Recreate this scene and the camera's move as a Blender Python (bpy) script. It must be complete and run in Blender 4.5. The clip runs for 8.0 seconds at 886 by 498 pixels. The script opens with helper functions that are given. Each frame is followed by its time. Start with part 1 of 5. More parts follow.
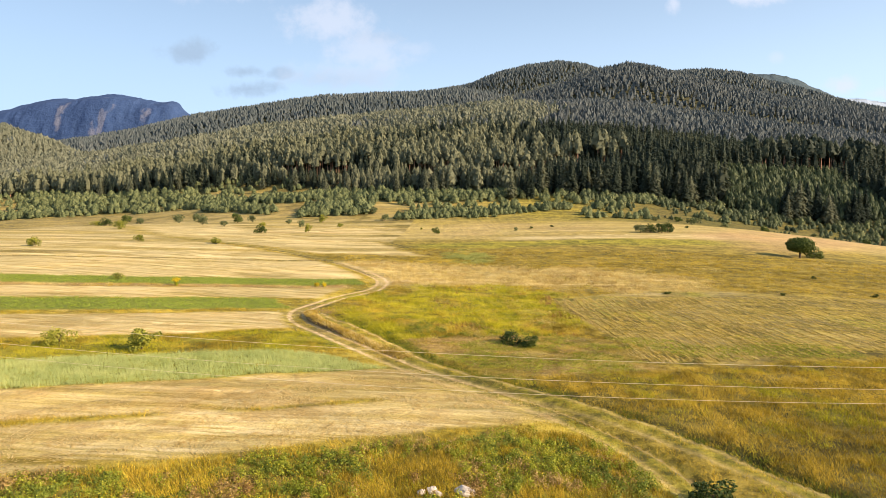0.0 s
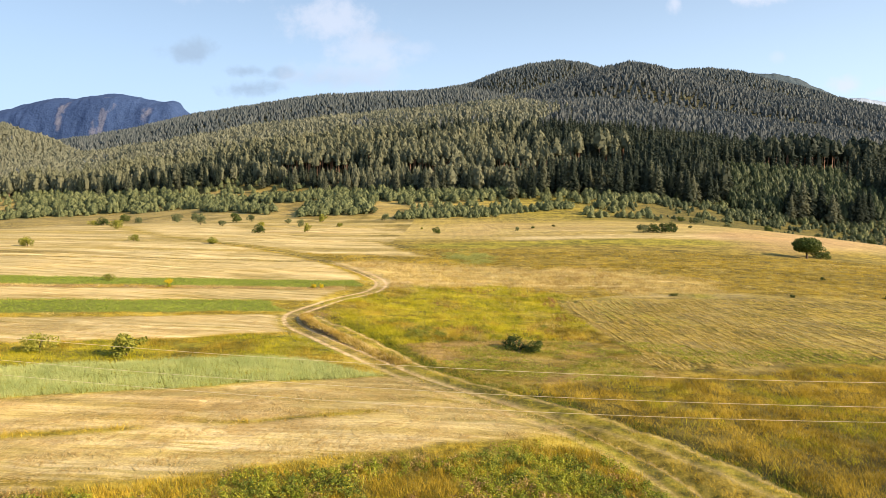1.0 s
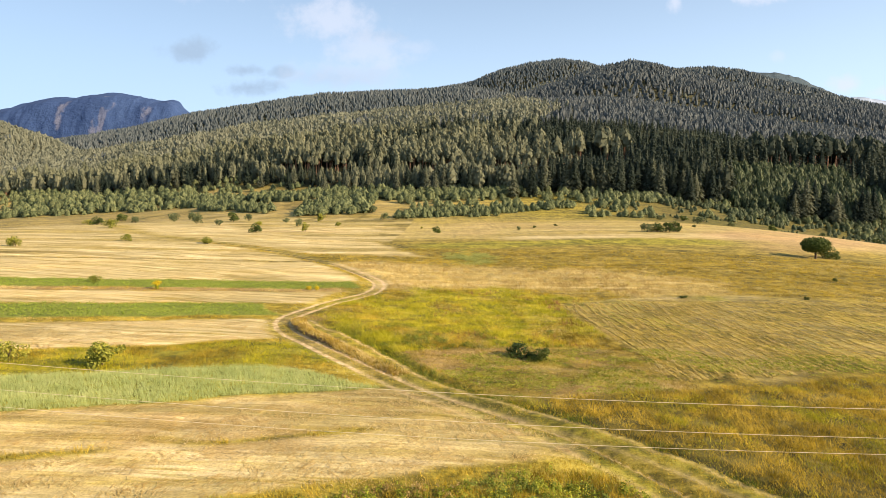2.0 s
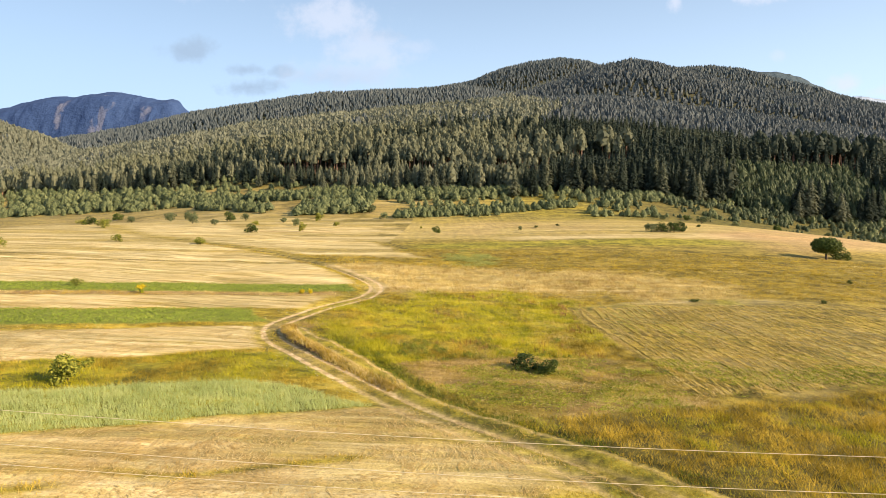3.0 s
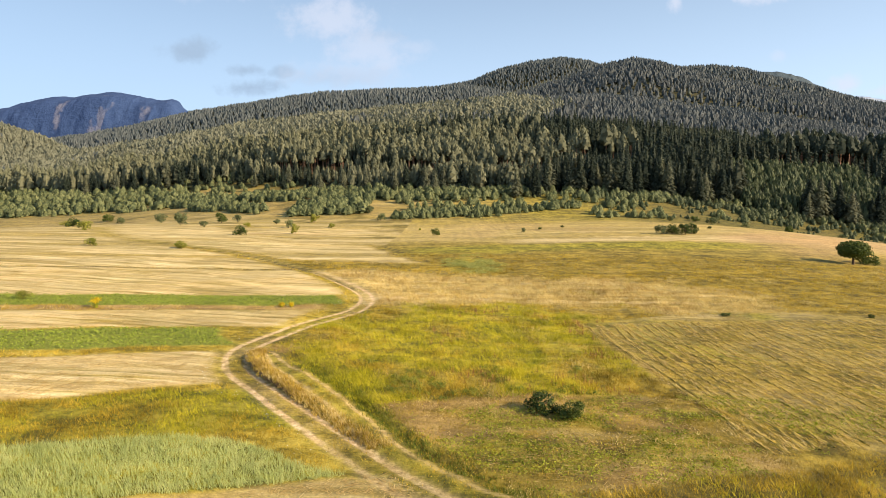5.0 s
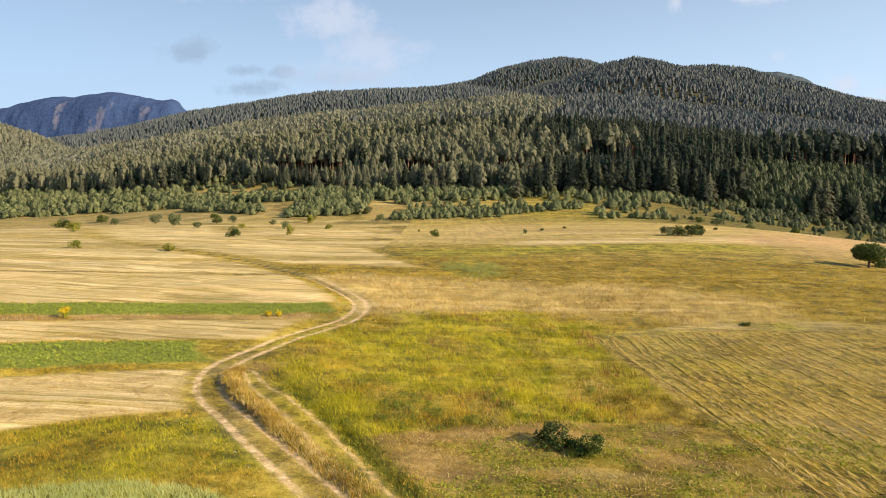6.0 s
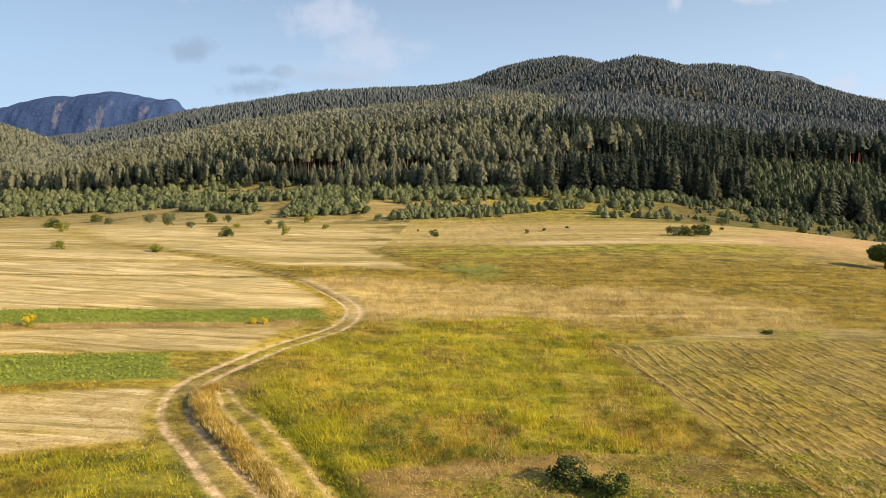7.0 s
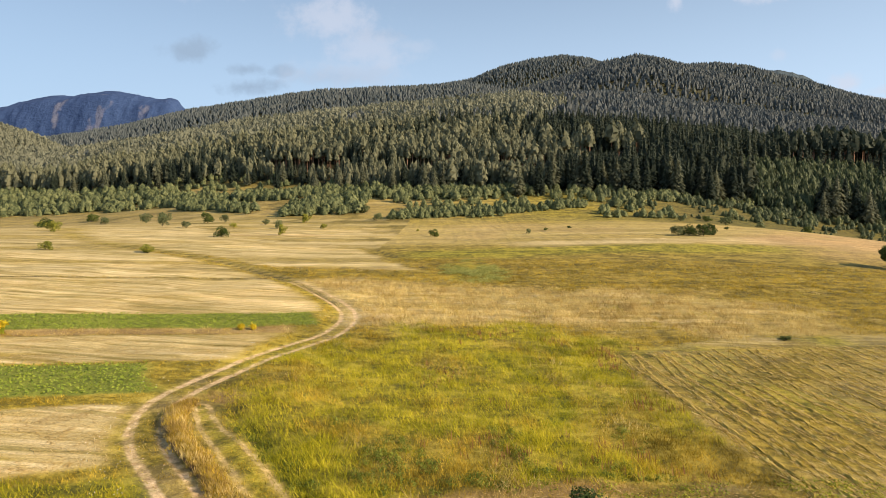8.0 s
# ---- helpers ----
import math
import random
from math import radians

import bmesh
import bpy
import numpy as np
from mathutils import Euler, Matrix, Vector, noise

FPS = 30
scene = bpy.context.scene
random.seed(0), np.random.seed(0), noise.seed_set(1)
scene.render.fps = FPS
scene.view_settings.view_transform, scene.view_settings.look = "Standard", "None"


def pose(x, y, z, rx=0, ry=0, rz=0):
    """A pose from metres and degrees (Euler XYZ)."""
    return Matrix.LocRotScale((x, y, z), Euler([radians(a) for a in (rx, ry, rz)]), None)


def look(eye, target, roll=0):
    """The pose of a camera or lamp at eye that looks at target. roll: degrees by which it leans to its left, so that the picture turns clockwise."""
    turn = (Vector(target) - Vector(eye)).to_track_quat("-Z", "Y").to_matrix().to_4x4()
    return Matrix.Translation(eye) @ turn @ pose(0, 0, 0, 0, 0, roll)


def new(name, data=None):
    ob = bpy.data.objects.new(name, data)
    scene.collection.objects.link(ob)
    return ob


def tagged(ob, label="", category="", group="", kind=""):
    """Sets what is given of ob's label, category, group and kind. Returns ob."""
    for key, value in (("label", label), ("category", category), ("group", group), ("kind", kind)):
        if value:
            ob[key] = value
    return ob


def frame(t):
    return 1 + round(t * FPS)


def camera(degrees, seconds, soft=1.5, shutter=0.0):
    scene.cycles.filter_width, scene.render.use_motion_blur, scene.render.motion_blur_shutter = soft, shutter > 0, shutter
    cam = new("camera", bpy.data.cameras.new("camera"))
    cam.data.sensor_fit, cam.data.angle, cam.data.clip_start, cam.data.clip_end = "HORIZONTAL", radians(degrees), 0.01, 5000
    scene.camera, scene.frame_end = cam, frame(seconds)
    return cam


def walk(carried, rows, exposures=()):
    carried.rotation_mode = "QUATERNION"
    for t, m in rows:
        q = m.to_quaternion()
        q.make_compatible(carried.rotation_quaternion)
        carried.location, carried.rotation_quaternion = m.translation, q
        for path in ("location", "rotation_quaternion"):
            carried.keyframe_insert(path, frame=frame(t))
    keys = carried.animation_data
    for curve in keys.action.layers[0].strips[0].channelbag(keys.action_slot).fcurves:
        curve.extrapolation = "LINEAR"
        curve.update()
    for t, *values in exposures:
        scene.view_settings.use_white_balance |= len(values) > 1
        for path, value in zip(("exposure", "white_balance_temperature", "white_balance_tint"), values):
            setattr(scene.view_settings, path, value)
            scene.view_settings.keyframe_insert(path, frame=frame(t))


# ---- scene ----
cam = camera(71.0, 8.0, soft=0.85)
# seconds, x, y, z, turn to the left, pitch, lean (degrees)
FLIGHT = [
    (0.0, 0.00, 0.00, 15.08, -0.003, -4.166, 0.065),
    (0.5, 0.01, 1.24, 15.05, 0.043, -4.178, 0.085),
    (1.0, 0.06, 2.74, 15.02, 0.071, -4.201, 0.082),
    (1.5, 0.02, 4.57, 14.97, 0.076, -4.236, 0.082),
    (3.0, 0.07, 11.09, 14.87, 0.087, -4.318, 0.076),
    (3.5, 0.16, 13.58, 14.92, 0.105, -4.309, 0.066),
    (4.0, 0.17, 16.21, 14.98, 0.094, -4.299, 0.050),
    (4.5, 0.22, 18.90, 14.96, 0.108, -4.298, 0.063),
    (6.0, 0.40, 27.34, 15.13, 0.108, -4.269, 0.073),
    (6.5, 0.47, 30.11, 15.08, 0.106, -4.283, 0.083),
    (7.0, 0.55, 32.86, 15.01, 0.110, -4.311, 0.076),
    (7.5, 0.63, 35.19, 14.98, 0.123, -4.336, 0.067),
    (8.0, 0.64, 36.71, 14.93, 0.135, -4.359, 0.051),
]


def flown(x, y, z, turn, pitch, lean):
    a, p = radians(turn), radians(pitch)
    ahead = (-math.sin(a) * math.cos(p), math.cos(a) * math.cos(p), math.sin(p))
    return look((x, y, z), (x + 100 * ahead[0], y + 100 * ahead[1], z + 100 * ahead[2]), lean)


walk(cam, [(t, flown(*row)) for t, *row in FLIGHT], exposures=[(0.0, 1.03), (2.0, 1.04), (4.5, 0.98), (6.0, 0.83), (8.0, 0.73)])

# ---- light ----
SUN_ELEVATION, SUN_AZIMUTH = radians(26), radians(112)
sun = new("sun", bpy.data.lights.new("sun", "SUN"))
sun.data.energy, sun.data.angle, sun.data.color = 5.0, radians(0.55), (1.0, 0.785, 0.555)
sun_from = Vector((math.sin(SUN_AZIMUTH) * math.cos(SUN_ELEVATION), math.cos(SUN_AZIMUTH) * math.cos(SUN_ELEVATION), math.sin(SUN_ELEVATION)))
sun.matrix_world = look(sun_from * 50, (0, 0, 0))

world = bpy.data.worlds.new("sky")
scene.world = world
world.use_nodes = True
wn, wl = world.node_tree.nodes, world.node_tree.links
wn.clear()


def wnode(kind, **values):
    n = wn.new(kind)
    for key, value in values.items():
        n.inputs[key].default_value = value
    return n


def wmath(op, a, b=None):
    n = wn.new("ShaderNodeMath")
    n.operation = op
    for k, v in enumerate((a, b)):
        if v is None:
            continue
        if isinstance(v, (int, float)):
            n.inputs[k].default_value = v
        else:
            wl.new(v, n.inputs[k])
    return n.outputs[0]


air = wn.new("ShaderNodeTexSky")
air.sky_type, air.sun_disc = "NISHITA", False
air.sun_elevation, air.sun_rotation = SUN_ELEVATION, SUN_AZIMUTH
air.air_density, air.dust_density, air.ozone_density, air.altitude = 1.0, 0.6, 1.5, 900
where = wn.new("ShaderNodeTexCoord")
split = wn.new("ShaderNodeSeparateXYZ")
wl.new(where.outputs["Generated"], split.inputs[0])
# clouds lie in the plane x/y, z/y ahead and repeat behind
side = wmath("DIVIDE", split.outputs[0], wmath("MAXIMUM", wmath("ABSOLUTE", split.outputs[1]), 0.05))
rise = wmath("DIVIDE", split.outputs[2], wmath("MAXIMUM", wmath("ABSOLUTE", split.outputs[1]), 0.05))
spot = wn.new("ShaderNodeCombineXYZ")
wl.new(side, spot.inputs[0])
wl.new(rise, spot.inputs[1])
puff = wnode("ShaderNodeTexNoise", Scale=17.0, Detail=7.0, Roughness=0.62)
wl.new(spot.outputs[0], puff.inputs["Vector"])
warp = wmath("MULTIPLY", wmath("SUBTRACT", puff.outputs["Fac"], 0.5), 2.6)


def cloud_sum(spots):
    """Soft-edged cloud cover from (side, rise, width, height, strength)."""
    total = None
    for u, v, su, sv, k in spots:
        du = wmath("DIVIDE", wmath("SUBTRACT", side, u), su)
        dv = wmath("DIVIDE", wmath("SUBTRACT", rise, v), sv)
        far = wmath("SQRT", wmath("ADD", wmath("MULTIPLY", du, du), wmath("MULTIPLY", dv, dv)))
        edge = wmath("ADD", wmath("SUBTRACT", 1.0, far), warp)
        m = wn.new("ShaderNodeMapRange")
        m.interpolation_type = "SMOOTHSTEP"
        m.inputs["From Min"].default_value, m.inputs["From Max"].default_value = 0.0, 0.9
        m.inputs["To Max"].default_value = k
        wl.new(edge, m.inputs["Value"])
        total = m.outputs[0] if total is None else wmath("MAXIMUM", total, m.outputs[0])
    return total


WHITE_CLOUDS = [(-0.172, 0.285, 0.100, 0.056, 0.62), (-0.125, 0.245, 0.100, 0.056, 0.50), (-0.15, 0.205, 0.110, 0.034, 0.34), (-0.36, 0.332, 0.14, 0.024, 0.42), (-0.06, 0.245, 0.07, 0.018, 0.28),
                (0.485, 0.325, 0.055, 0.020, 0.85), (0.362, 0.314, 0.014, 0.026, 0.65), (0.635, 0.188, 0.034, 0.018, 0.7), (0.53, 0.232, 0.018, 0.013, 0.3), (0.70, 0.175, 0.05, 0.012, 0.5)]
GREY_CLOUDS = [(-0.410, 0.238, 0.058, 0.025, 0.95), (-0.316, 0.207, 0.044, 0.014, 0.9), (-0.312, 0.181, 0.062, 0.019, 0.95),
               (-0.258, 0.206, 0.030, 0.012, 0.75), (-0.165, 0.198, 0.095, 0.022, 0.45), (-0.10, 0.262, 0.07, 0.015, 0.4)]


def wmix(fac, a, b):
    m = wn.new("ShaderNodeMix")
    m.data_type = "RGBA"
    wl.new(fac, m.inputs["Factor"])
    for sock, v in ((m.inputs[6], a), (m.inputs[7], b)):
        if isinstance(v, tuple):
            sock.default_value = v
        else:
            wl.new(v, sock)
    return m.outputs[2]


hazy = wn.new("ShaderNodeMapRange")
hazy.interpolation_type = "SMOOTHSTEP"
hazy.inputs["From Min"].default_value, hazy.inputs["From Max"].default_value = 0.42, 0.02
hazy.inputs["To Min"].default_value, hazy.inputs["To Max"].default_value = 0.35, 0.9
wl.new(split.outputs[2], hazy.inputs["Value"])
sunward = wn.new("ShaderNodeMapRange")
sunward.inputs["From Min"].default_value, sunward.inputs["From Max"].default_value = -0.6, 0.6
wl.new(split.outputs[0], sunward.inputs["Value"])
tone = wmix(hazy.outputs[0], air.outputs[0], wmix(sunward.outputs[0], (4.6, 6.25, 8.4, 1), (6.1, 7.8, 9.9, 1)))
tone = wmix(cloud_sum(GREY_CLOUDS), tone, (3.3, 4.4, 5.9, 1))
tone = wmix(cloud_sum(WHITE_CLOUDS), tone, (6.15, 6.55, 7.7, 1))
back = wnode("ShaderNodeBackground", Strength=0.066)
wl.new(tone, back.inputs["Color"])
wl.new(back.outputs[0], wn.new("ShaderNodeOutputWorld").inputs[0])

# ---- materials ----


class Shade:
    """A small builder for node materials."""

    def __init__(self, name, rough=0.8):
        self.mat = bpy.data.materials.new(name)
        self.mat.use_nodes = True
        self.tree = self.mat.node_tree
        self.nodes, self.links = self.tree.nodes, self.tree.links
        self.bsdf = self.nodes["Principled BSDF"]
        self.out = self.nodes["Material Output"]
        self.bsdf.inputs["Roughness"].default_value = rough
        self.bsdf.inputs["Specular IOR Level"].default_value = 0.25

    def add(self, kind, **values):
        n = self.nodes.new(kind)
        for key, value in values.items():
            n.inputs[key.replace("_", " ")].default_value = value
        return n

    def link(self, a, b):
        self.links.new(a, b)
        return self

    def place(self, scale=(1, 1, 1), turn=0.0):
        c = self.add("ShaderNodeTexCoord")
        m = self.add("ShaderNodeMapping")
        m.inputs["Scale"].default_value = scale
        m.inputs["Rotation"].default_value = (0, 0, radians(turn))
        self.link(c.outputs["Object"], m.inputs["Vector"])
        return m.outputs[0]

    def noise(self, scale, detail=4.0, rough=0.6, at=None):
        n = self.add("ShaderNodeTexNoise", Scale=scale, Detail=detail, Roughness=rough)
        self.link(at if at is not None else self.place(), n.inputs["Vector"])
        return n.outputs["Fac"]

    def ramp(self, fac, stops):
        r = self.add("ShaderNodeValToRGB")
        e = r.color_ramp.elements
        while len(e) < len(stops):
            e.new(0.5)
        for k, (p, c) in enumerate(stops):
            e[k].position, e[k].color = p, (*c, 1) if len(c) == 3 else c
        self.link(fac, r.inputs["Fac"])
        return r.outputs["Color"]

    def mix(self, fac, a, b, how="MIX"):
        m = self.add("ShaderNodeMix")
        m.data_type, m.blend_type = "RGBA", how
        for sock, v in ((m.inputs["Factor"], fac), (m.inputs[6], a), (m.inputs[7], b)):
            if isinstance(v, (int, float)):
                sock.default_value = v
            elif isinstance(v, tuple):
                sock.default_value = (*v, 1)
            else:
                self.link(v, sock)
        return m.outputs[2]

    def math(self, op, a, b=0.0):
        m = self.add("ShaderNodeMath")
        m.operation = op
        for k, v in enumerate((a, b)):
            if isinstance(v, (int, float)):
                m.inputs[k].default_value = v
            else:
                self.link(v, m.inputs[k])
        return m.outputs[0]

    def colour(self, c):
        return self.link(c, self.bsdf.inputs["Base Color"])

    def bump(self, height, strength=0.5, distance=0.1):
        b = self.add("ShaderNodeBump", Strength=strength, Distance=distance)
        self.link(height, b.inputs["Height"])
        return self.link(b.outputs[0], self.bsdf.inputs["Normal"])

    def thin(self, c, share=0.3):
        """Lets part of the light through, as leaves and blades do."""
        t = self.add("ShaderNodeBsdfTranslucent")
        self.link(c, t.inputs["Color"])
        m = self.add("ShaderNodeMixShader", Fac=share)
        self.link(self.bsdf.outputs[0], m.inputs[1]).link(t.outputs[0], m.inputs[2])
        return self.link(m.outputs[0], self.out.inputs["Surface"])


def foliage(name, dark, mid, light, share=0.25, patch=0.05, rough=0.7):
    """Leaves, needles or blades: each piece has its own tone, in drifts over the ground."""
    s = Shade(name, rough)
    geo = s.add("ShaderNodeNewGeometry")
    info = s.add("ShaderNodeObjectInfo")
    drift = s.noise(patch, 4.0, 0.65)
    f = s.math("ADD", s.math("MULTIPLY", geo.outputs["Random Per Island"], 0.52), s.math("MULTIPLY", drift, 0.62))
    f = s.math("ADD", f, s.math("MULTIPLY", s.math("SUBTRACT", info.outputs["Random"], 0.5), 0.28))
    c = s.ramp(f, [(0.30, dark), (0.55, mid), (0.85, light)])
    s.colour(c).thin(c, share)
    return s.mat


def grass(name, dark, mid, light, share=0.35, patch=1.1, rough=0.75):
    """Blades whose tone goes by the clump more than by the blade, in drifts over the ground."""
    s = Shade(name, rough)
    geo = s.add("ShaderNodeNewGeometry")
    f = s.math("ADD", s.math("MULTIPLY", geo.outputs["Random Per Island"], 0.18), s.math("MULTIPLY", s.noise(patch, 4.0, 0.6), 0.54))
    f = s.math("ADD", f, s.math("MULTIPLY", s.noise(0.16 * patch, 3.0, 0.6), 0.38))
    c = s.ramp(f, [(0.42, dark), (0.55, mid), (0.69, light)])
    s.colour(c).thin(c, share)
    return s.mat


def tree_tone(name, dark, mid, light, share=0.4):
    """Tree crowns of a wood: one tone a tree (attribute tone), with a finer change between boughs."""
    s = Shade(name, 0.75)
    a = s.add("ShaderNodeAttribute")
    a.attribute_name = "tone"
    geo = s.add("ShaderNodeNewGeometry")
    drift = s.noise(0.012, 5.0, 0.65)
    f = s.math("ADD", s.math("MULTIPLY", a.outputs["Fac"], 0.42), s.math("MULTIPLY", geo.outputs["Random Per Island"], 0.12))
    f = s.math("ADD", f, s.math("MULTIPLY", drift, 0.62))
    c = s.ramp(f, [(0.2, dark), (0.55, mid), (0.95, light)])
    s.colour(c).thin(c, share)
    return s.mat


M_SPRUCE = tree_tone("spruce_needles", (0.0175, 0.029, 0.02), (0.0511, 0.0678, 0.0444), (0.141, 0.148, 0.0886))
M_SPRUCE_WARM = tree_tone("pine_needles", (0.105, 0.118, 0.0741), (0.184, 0.192, 0.113), (0.275, 0.269, 0.159))
# farther trees: needle colours greyed and blued to stand in for haze
M_SPRUCE_HILL_HAZE = tree_tone("hill_spruce_haze_tint", (0.0726, 0.0948, 0.104), (0.116, 0.135, 0.136), (0.166, 0.172, 0.157))
M_PINE_HILL_HAZE = tree_tone("hill_pine_haze_tint", (0.132, 0.145, 0.104), (0.209, 0.218, 0.149), (0.25, 0.249, 0.169))
M_SPRUCE_RIDGE_HAZE = tree_tone("ridge_spruce_haze_tint", (0.0775, 0.0975, 0.103), (0.122, 0.144, 0.143), (0.175, 0.188, 0.174))
M_STAND = foliage("young_stand_needles", (0.0306, 0.0471, 0.022), (0.0892, 0.117, 0.0549), (0.159, 0.183, 0.0885), 0.4, 0.2)
M_DITCH = foliage("ditch_grass", (0.045, 0.068, 0.0064), (0.112, 0.144, 0.0128), (0.203, 0.224, 0.032), 0.35, 0.4)
M_YOUNG = foliage("young_pine_needles", (0.0674, 0.0916, 0.0407), (0.149, 0.178, 0.0768), (0.249, 0.267, 0.113), 0.4, 0.4)
M_LEAF = foliage("broad_leaves", (0.025, 0.0456, 0.0088), (0.06, 0.09, 0.0154), (0.125, 0.15, 0.0242), 0.25, 0.5)
M_LEAF_LIGHT = foliage("shrub_leaves", (0.1125, 0.135, 0.018), (0.2475, 0.255, 0.033), (0.42, 0.39, 0.06), 0.3, 0.5)


def bark(name, a, b):
    s = Shade(name, 0.9)
    n = s.noise(3.0, 5.0, 0.7, s.place((3, 3, 0.4)))
    s.colour(s.ramp(n, [(0.3, a), (0.7, b)])).bump(n, 0.6, 0.05)
    return s.mat


M_BARK_RED = bark("pine_bark", (0.20, 0.110, 0.068), (0.44, 0.26, 0.165))
M_BARK = bark("spruce_bark", (0.05, 0.038, 0.028), (0.14, 0.10, 0.07))

M_DRY = grass("dry_grass", (0.252, 0.165, 0.042), (0.533, 0.386, 0.121), (0.795, 0.659, 0.284), 0.35, 0.35)
M_OLIVE = grass("olive_grass", (0.118, 0.0816, 0.00527), (0.38, 0.264, 0.0172), (0.725, 0.515, 0.0619), 0.32, 0.55)
M_LUSH = grass("lush_grass", (0.143, 0.148, 0.005), (0.404, 0.377, 0.0109), (0.718, 0.592, 0.0422), 0.36, 0.5)
M_CEREAL = grass("cereal_blades", (0.38, 0.43, 0.150), (0.50, 0.55, 0.215), (0.62, 0.63, 0.27), 0.5, 0.6)
M_HERB = foliage("herb_leaves", (0.142, 0.162, 0.036), (0.257, 0.275, 0.064), (0.399, 0.399, 0.112), 0.3, 0.4)
M_POTATO = foliage("crop_leaves", (0.105, 0.150, 0.015), (0.19, 0.245, 0.024), (0.28, 0.325, 0.038), 0.15, 0.4)
M_WEED = grass("weed_leaves", (0.0986, 0.129, 0.0096), (0.255, 0.286, 0.0211), (0.464, 0.448, 0.0528), 0.35, 0.5)
M_NETTLE = grass("nettle_leaves", (0.065, 0.0938, 0.012), (0.156, 0.194, 0.024), (0.299, 0.325, 0.048), 0.3)
M_STUBBLE = grass("meadow_stubble", (0.105, 0.0902, 0.009), (0.252, 0.195, 0.0198), (0.441, 0.314, 0.054), 0.3)
M_SORREL = grass("sorrel_stalks", (0.184, 0.102, 0.0312), (0.345, 0.222, 0.0688), (0.529, 0.384, 0.15), 0.3)
M_DOCK = foliage("dock_brown", (0.11, 0.045, 0.018), (0.21, 0.095, 0.036), (0.32, 0.17, 0.07), 0.2, 0.5)
M_UMBEL = foliage("white_petals", (0.62, 0.62, 0.52), (0.74, 0.74, 0.66), (0.80, 0.80, 0.74), 0.2, 0.5)
M_HAY = foliage("cut_hay", (0.438, 0.297, 0.0886), (0.541, 0.393, 0.147), (0.721, 0.581, 0.262), 0.2, 0.3)
M_FLOWER = foliage("yellow_flowers", (0.38, 0.28, 0.008), (0.55, 0.42, 0.012), (0.70, 0.56, 0.03), 0.2, 0.5)


def ground_material():
    s = Shade("meadow_ground", 0.95)
    one, two = s.add("ShaderNodeAttribute"), s.add("ShaderNodeAttribute")
    one.attribute_name, two.attribute_name = "cover_one", "cover_two"
    straw, lush, soil = (s.add("ShaderNodeSeparateColor") for _ in range(3))
    s.link(one.outputs["Color"], straw.inputs[0]).link(two.outputs["Color"], lush.inputs[0])
    w_straw, w_lush, w_soil = straw.outputs[0], straw.outputs[1], straw.outputs[2]
    w_olive, w_red, w_crop = lush.outputs[0], lush.outputs[1], lush.outputs[2]
    fine = s.noise(1.6, 8.0, 0.72)
    clump = s.noise(0.22, 5.0, 0.65)
    wide = s.noise(0.035, 4.0, 0.6)
    # mown strips run along the plots
    rows = s.noise(1.0, 5.0, 0.6, s.place((0.018, 1.0, 1), -19.5))
    rows_fine = s.noise(1.0, 4.0, 0.65, s.place((0.22, 3.2, 1), -19.5))
    tuft = s.noise(0.7, 6.0, 0.7)
    sweep = s.noise(1.0, 6.0, 0.68, s.place((0.09, 0.5, 1), -6.0))
    blend = s.math("ADD", s.math("MULTIPLY", fine, 0.25), s.math("ADD", s.math("MULTIPLY", clump, 0.22), s.math("ADD", s.math("MULTIPLY", tuft, 0.25), s.math("MULTIPLY", sweep, 0.28))))
    base = s.ramp(blend, [(0.45, (0.12, 0.085, 0.009)), (0.5, (0.29, 0.208, 0.026)), (0.55, (0.48, 0.350, 0.066))])
    base = s.mix(s.math("MULTIPLY", wide, 0.35), base, (0.25, 0.200, 0.022))
    streak = s.math("ADD", s.math("MULTIPLY", rows, 0.55), s.math("MULTIPLY", rows_fine, 0.45))
    straw_c = s.ramp(streak, [(0.37, (0.37, 0.285, 0.100)), (0.44, (0.475, 0.368, 0.158)), (0.52, (0.56, 0.440, 0.215)), (0.61, (0.69, 0.56, 0.315))])
    straw_c = s.mix(s.math("MULTIPLY", fine, 0.30), straw_c, (0.43, 0.315, 0.105))
    left_over = s.ramp(s.noise(1.0, 5.0, 0.65, s.place((0.022, 0.75, 1), -18.5)), [(0.57, (0, 0, 0)), (0.66, (0.85, 0.85, 0.85))])
    straw_c = s.mix(left_over, straw_c, s.ramp(tuft, [(0.4, (0.20, 0.150, 0.022)), (0.6, (0.38, 0.275, 0.060))]))
    far_rows = s.ramp(s.noise(1.0, 3.0, 0.6, s.place((0.006, 0.42, 1), -19.5)), [(0.39, (0.76, 0.76, 0.66)), (0.42, (0.99, 0.99, 0.98)), (0.56, (1.0, 1.0, 1.0)), (0.59, (1.14, 1.15, 1.18))])
    straw_c = s.mix(1.0, straw_c, far_rows, "MULTIPLY")
    plots = s.ramp(s.noise(1.0, 2.0, 0.55, s.place((0.004, 0.115, 1), -19.5)), [(0.40, (0.78, 0.77, 0.68)), (0.425, (0.99, 0.99, 0.98)), (0.57, (0.98, 0.98, 0.96)), (0.595, (1.10, 1.11, 1.14))])
    straw_c = s.mix(1.0, straw_c, plots, "MULTIPLY")
    hair = s.ramp(s.noise(1.0, 2.0, 0.5, s.place((0.007, 0.95, 1), -19.5)), [(0.37, (0.74, 0.76, 0.64)), (0.40, (1, 1, 1)), (0.60, (1, 1, 1)), (0.63, (1.16, 1.17, 1.2))])
    straw_c = s.mix(1.0, straw_c, hair, "MULTIPLY")
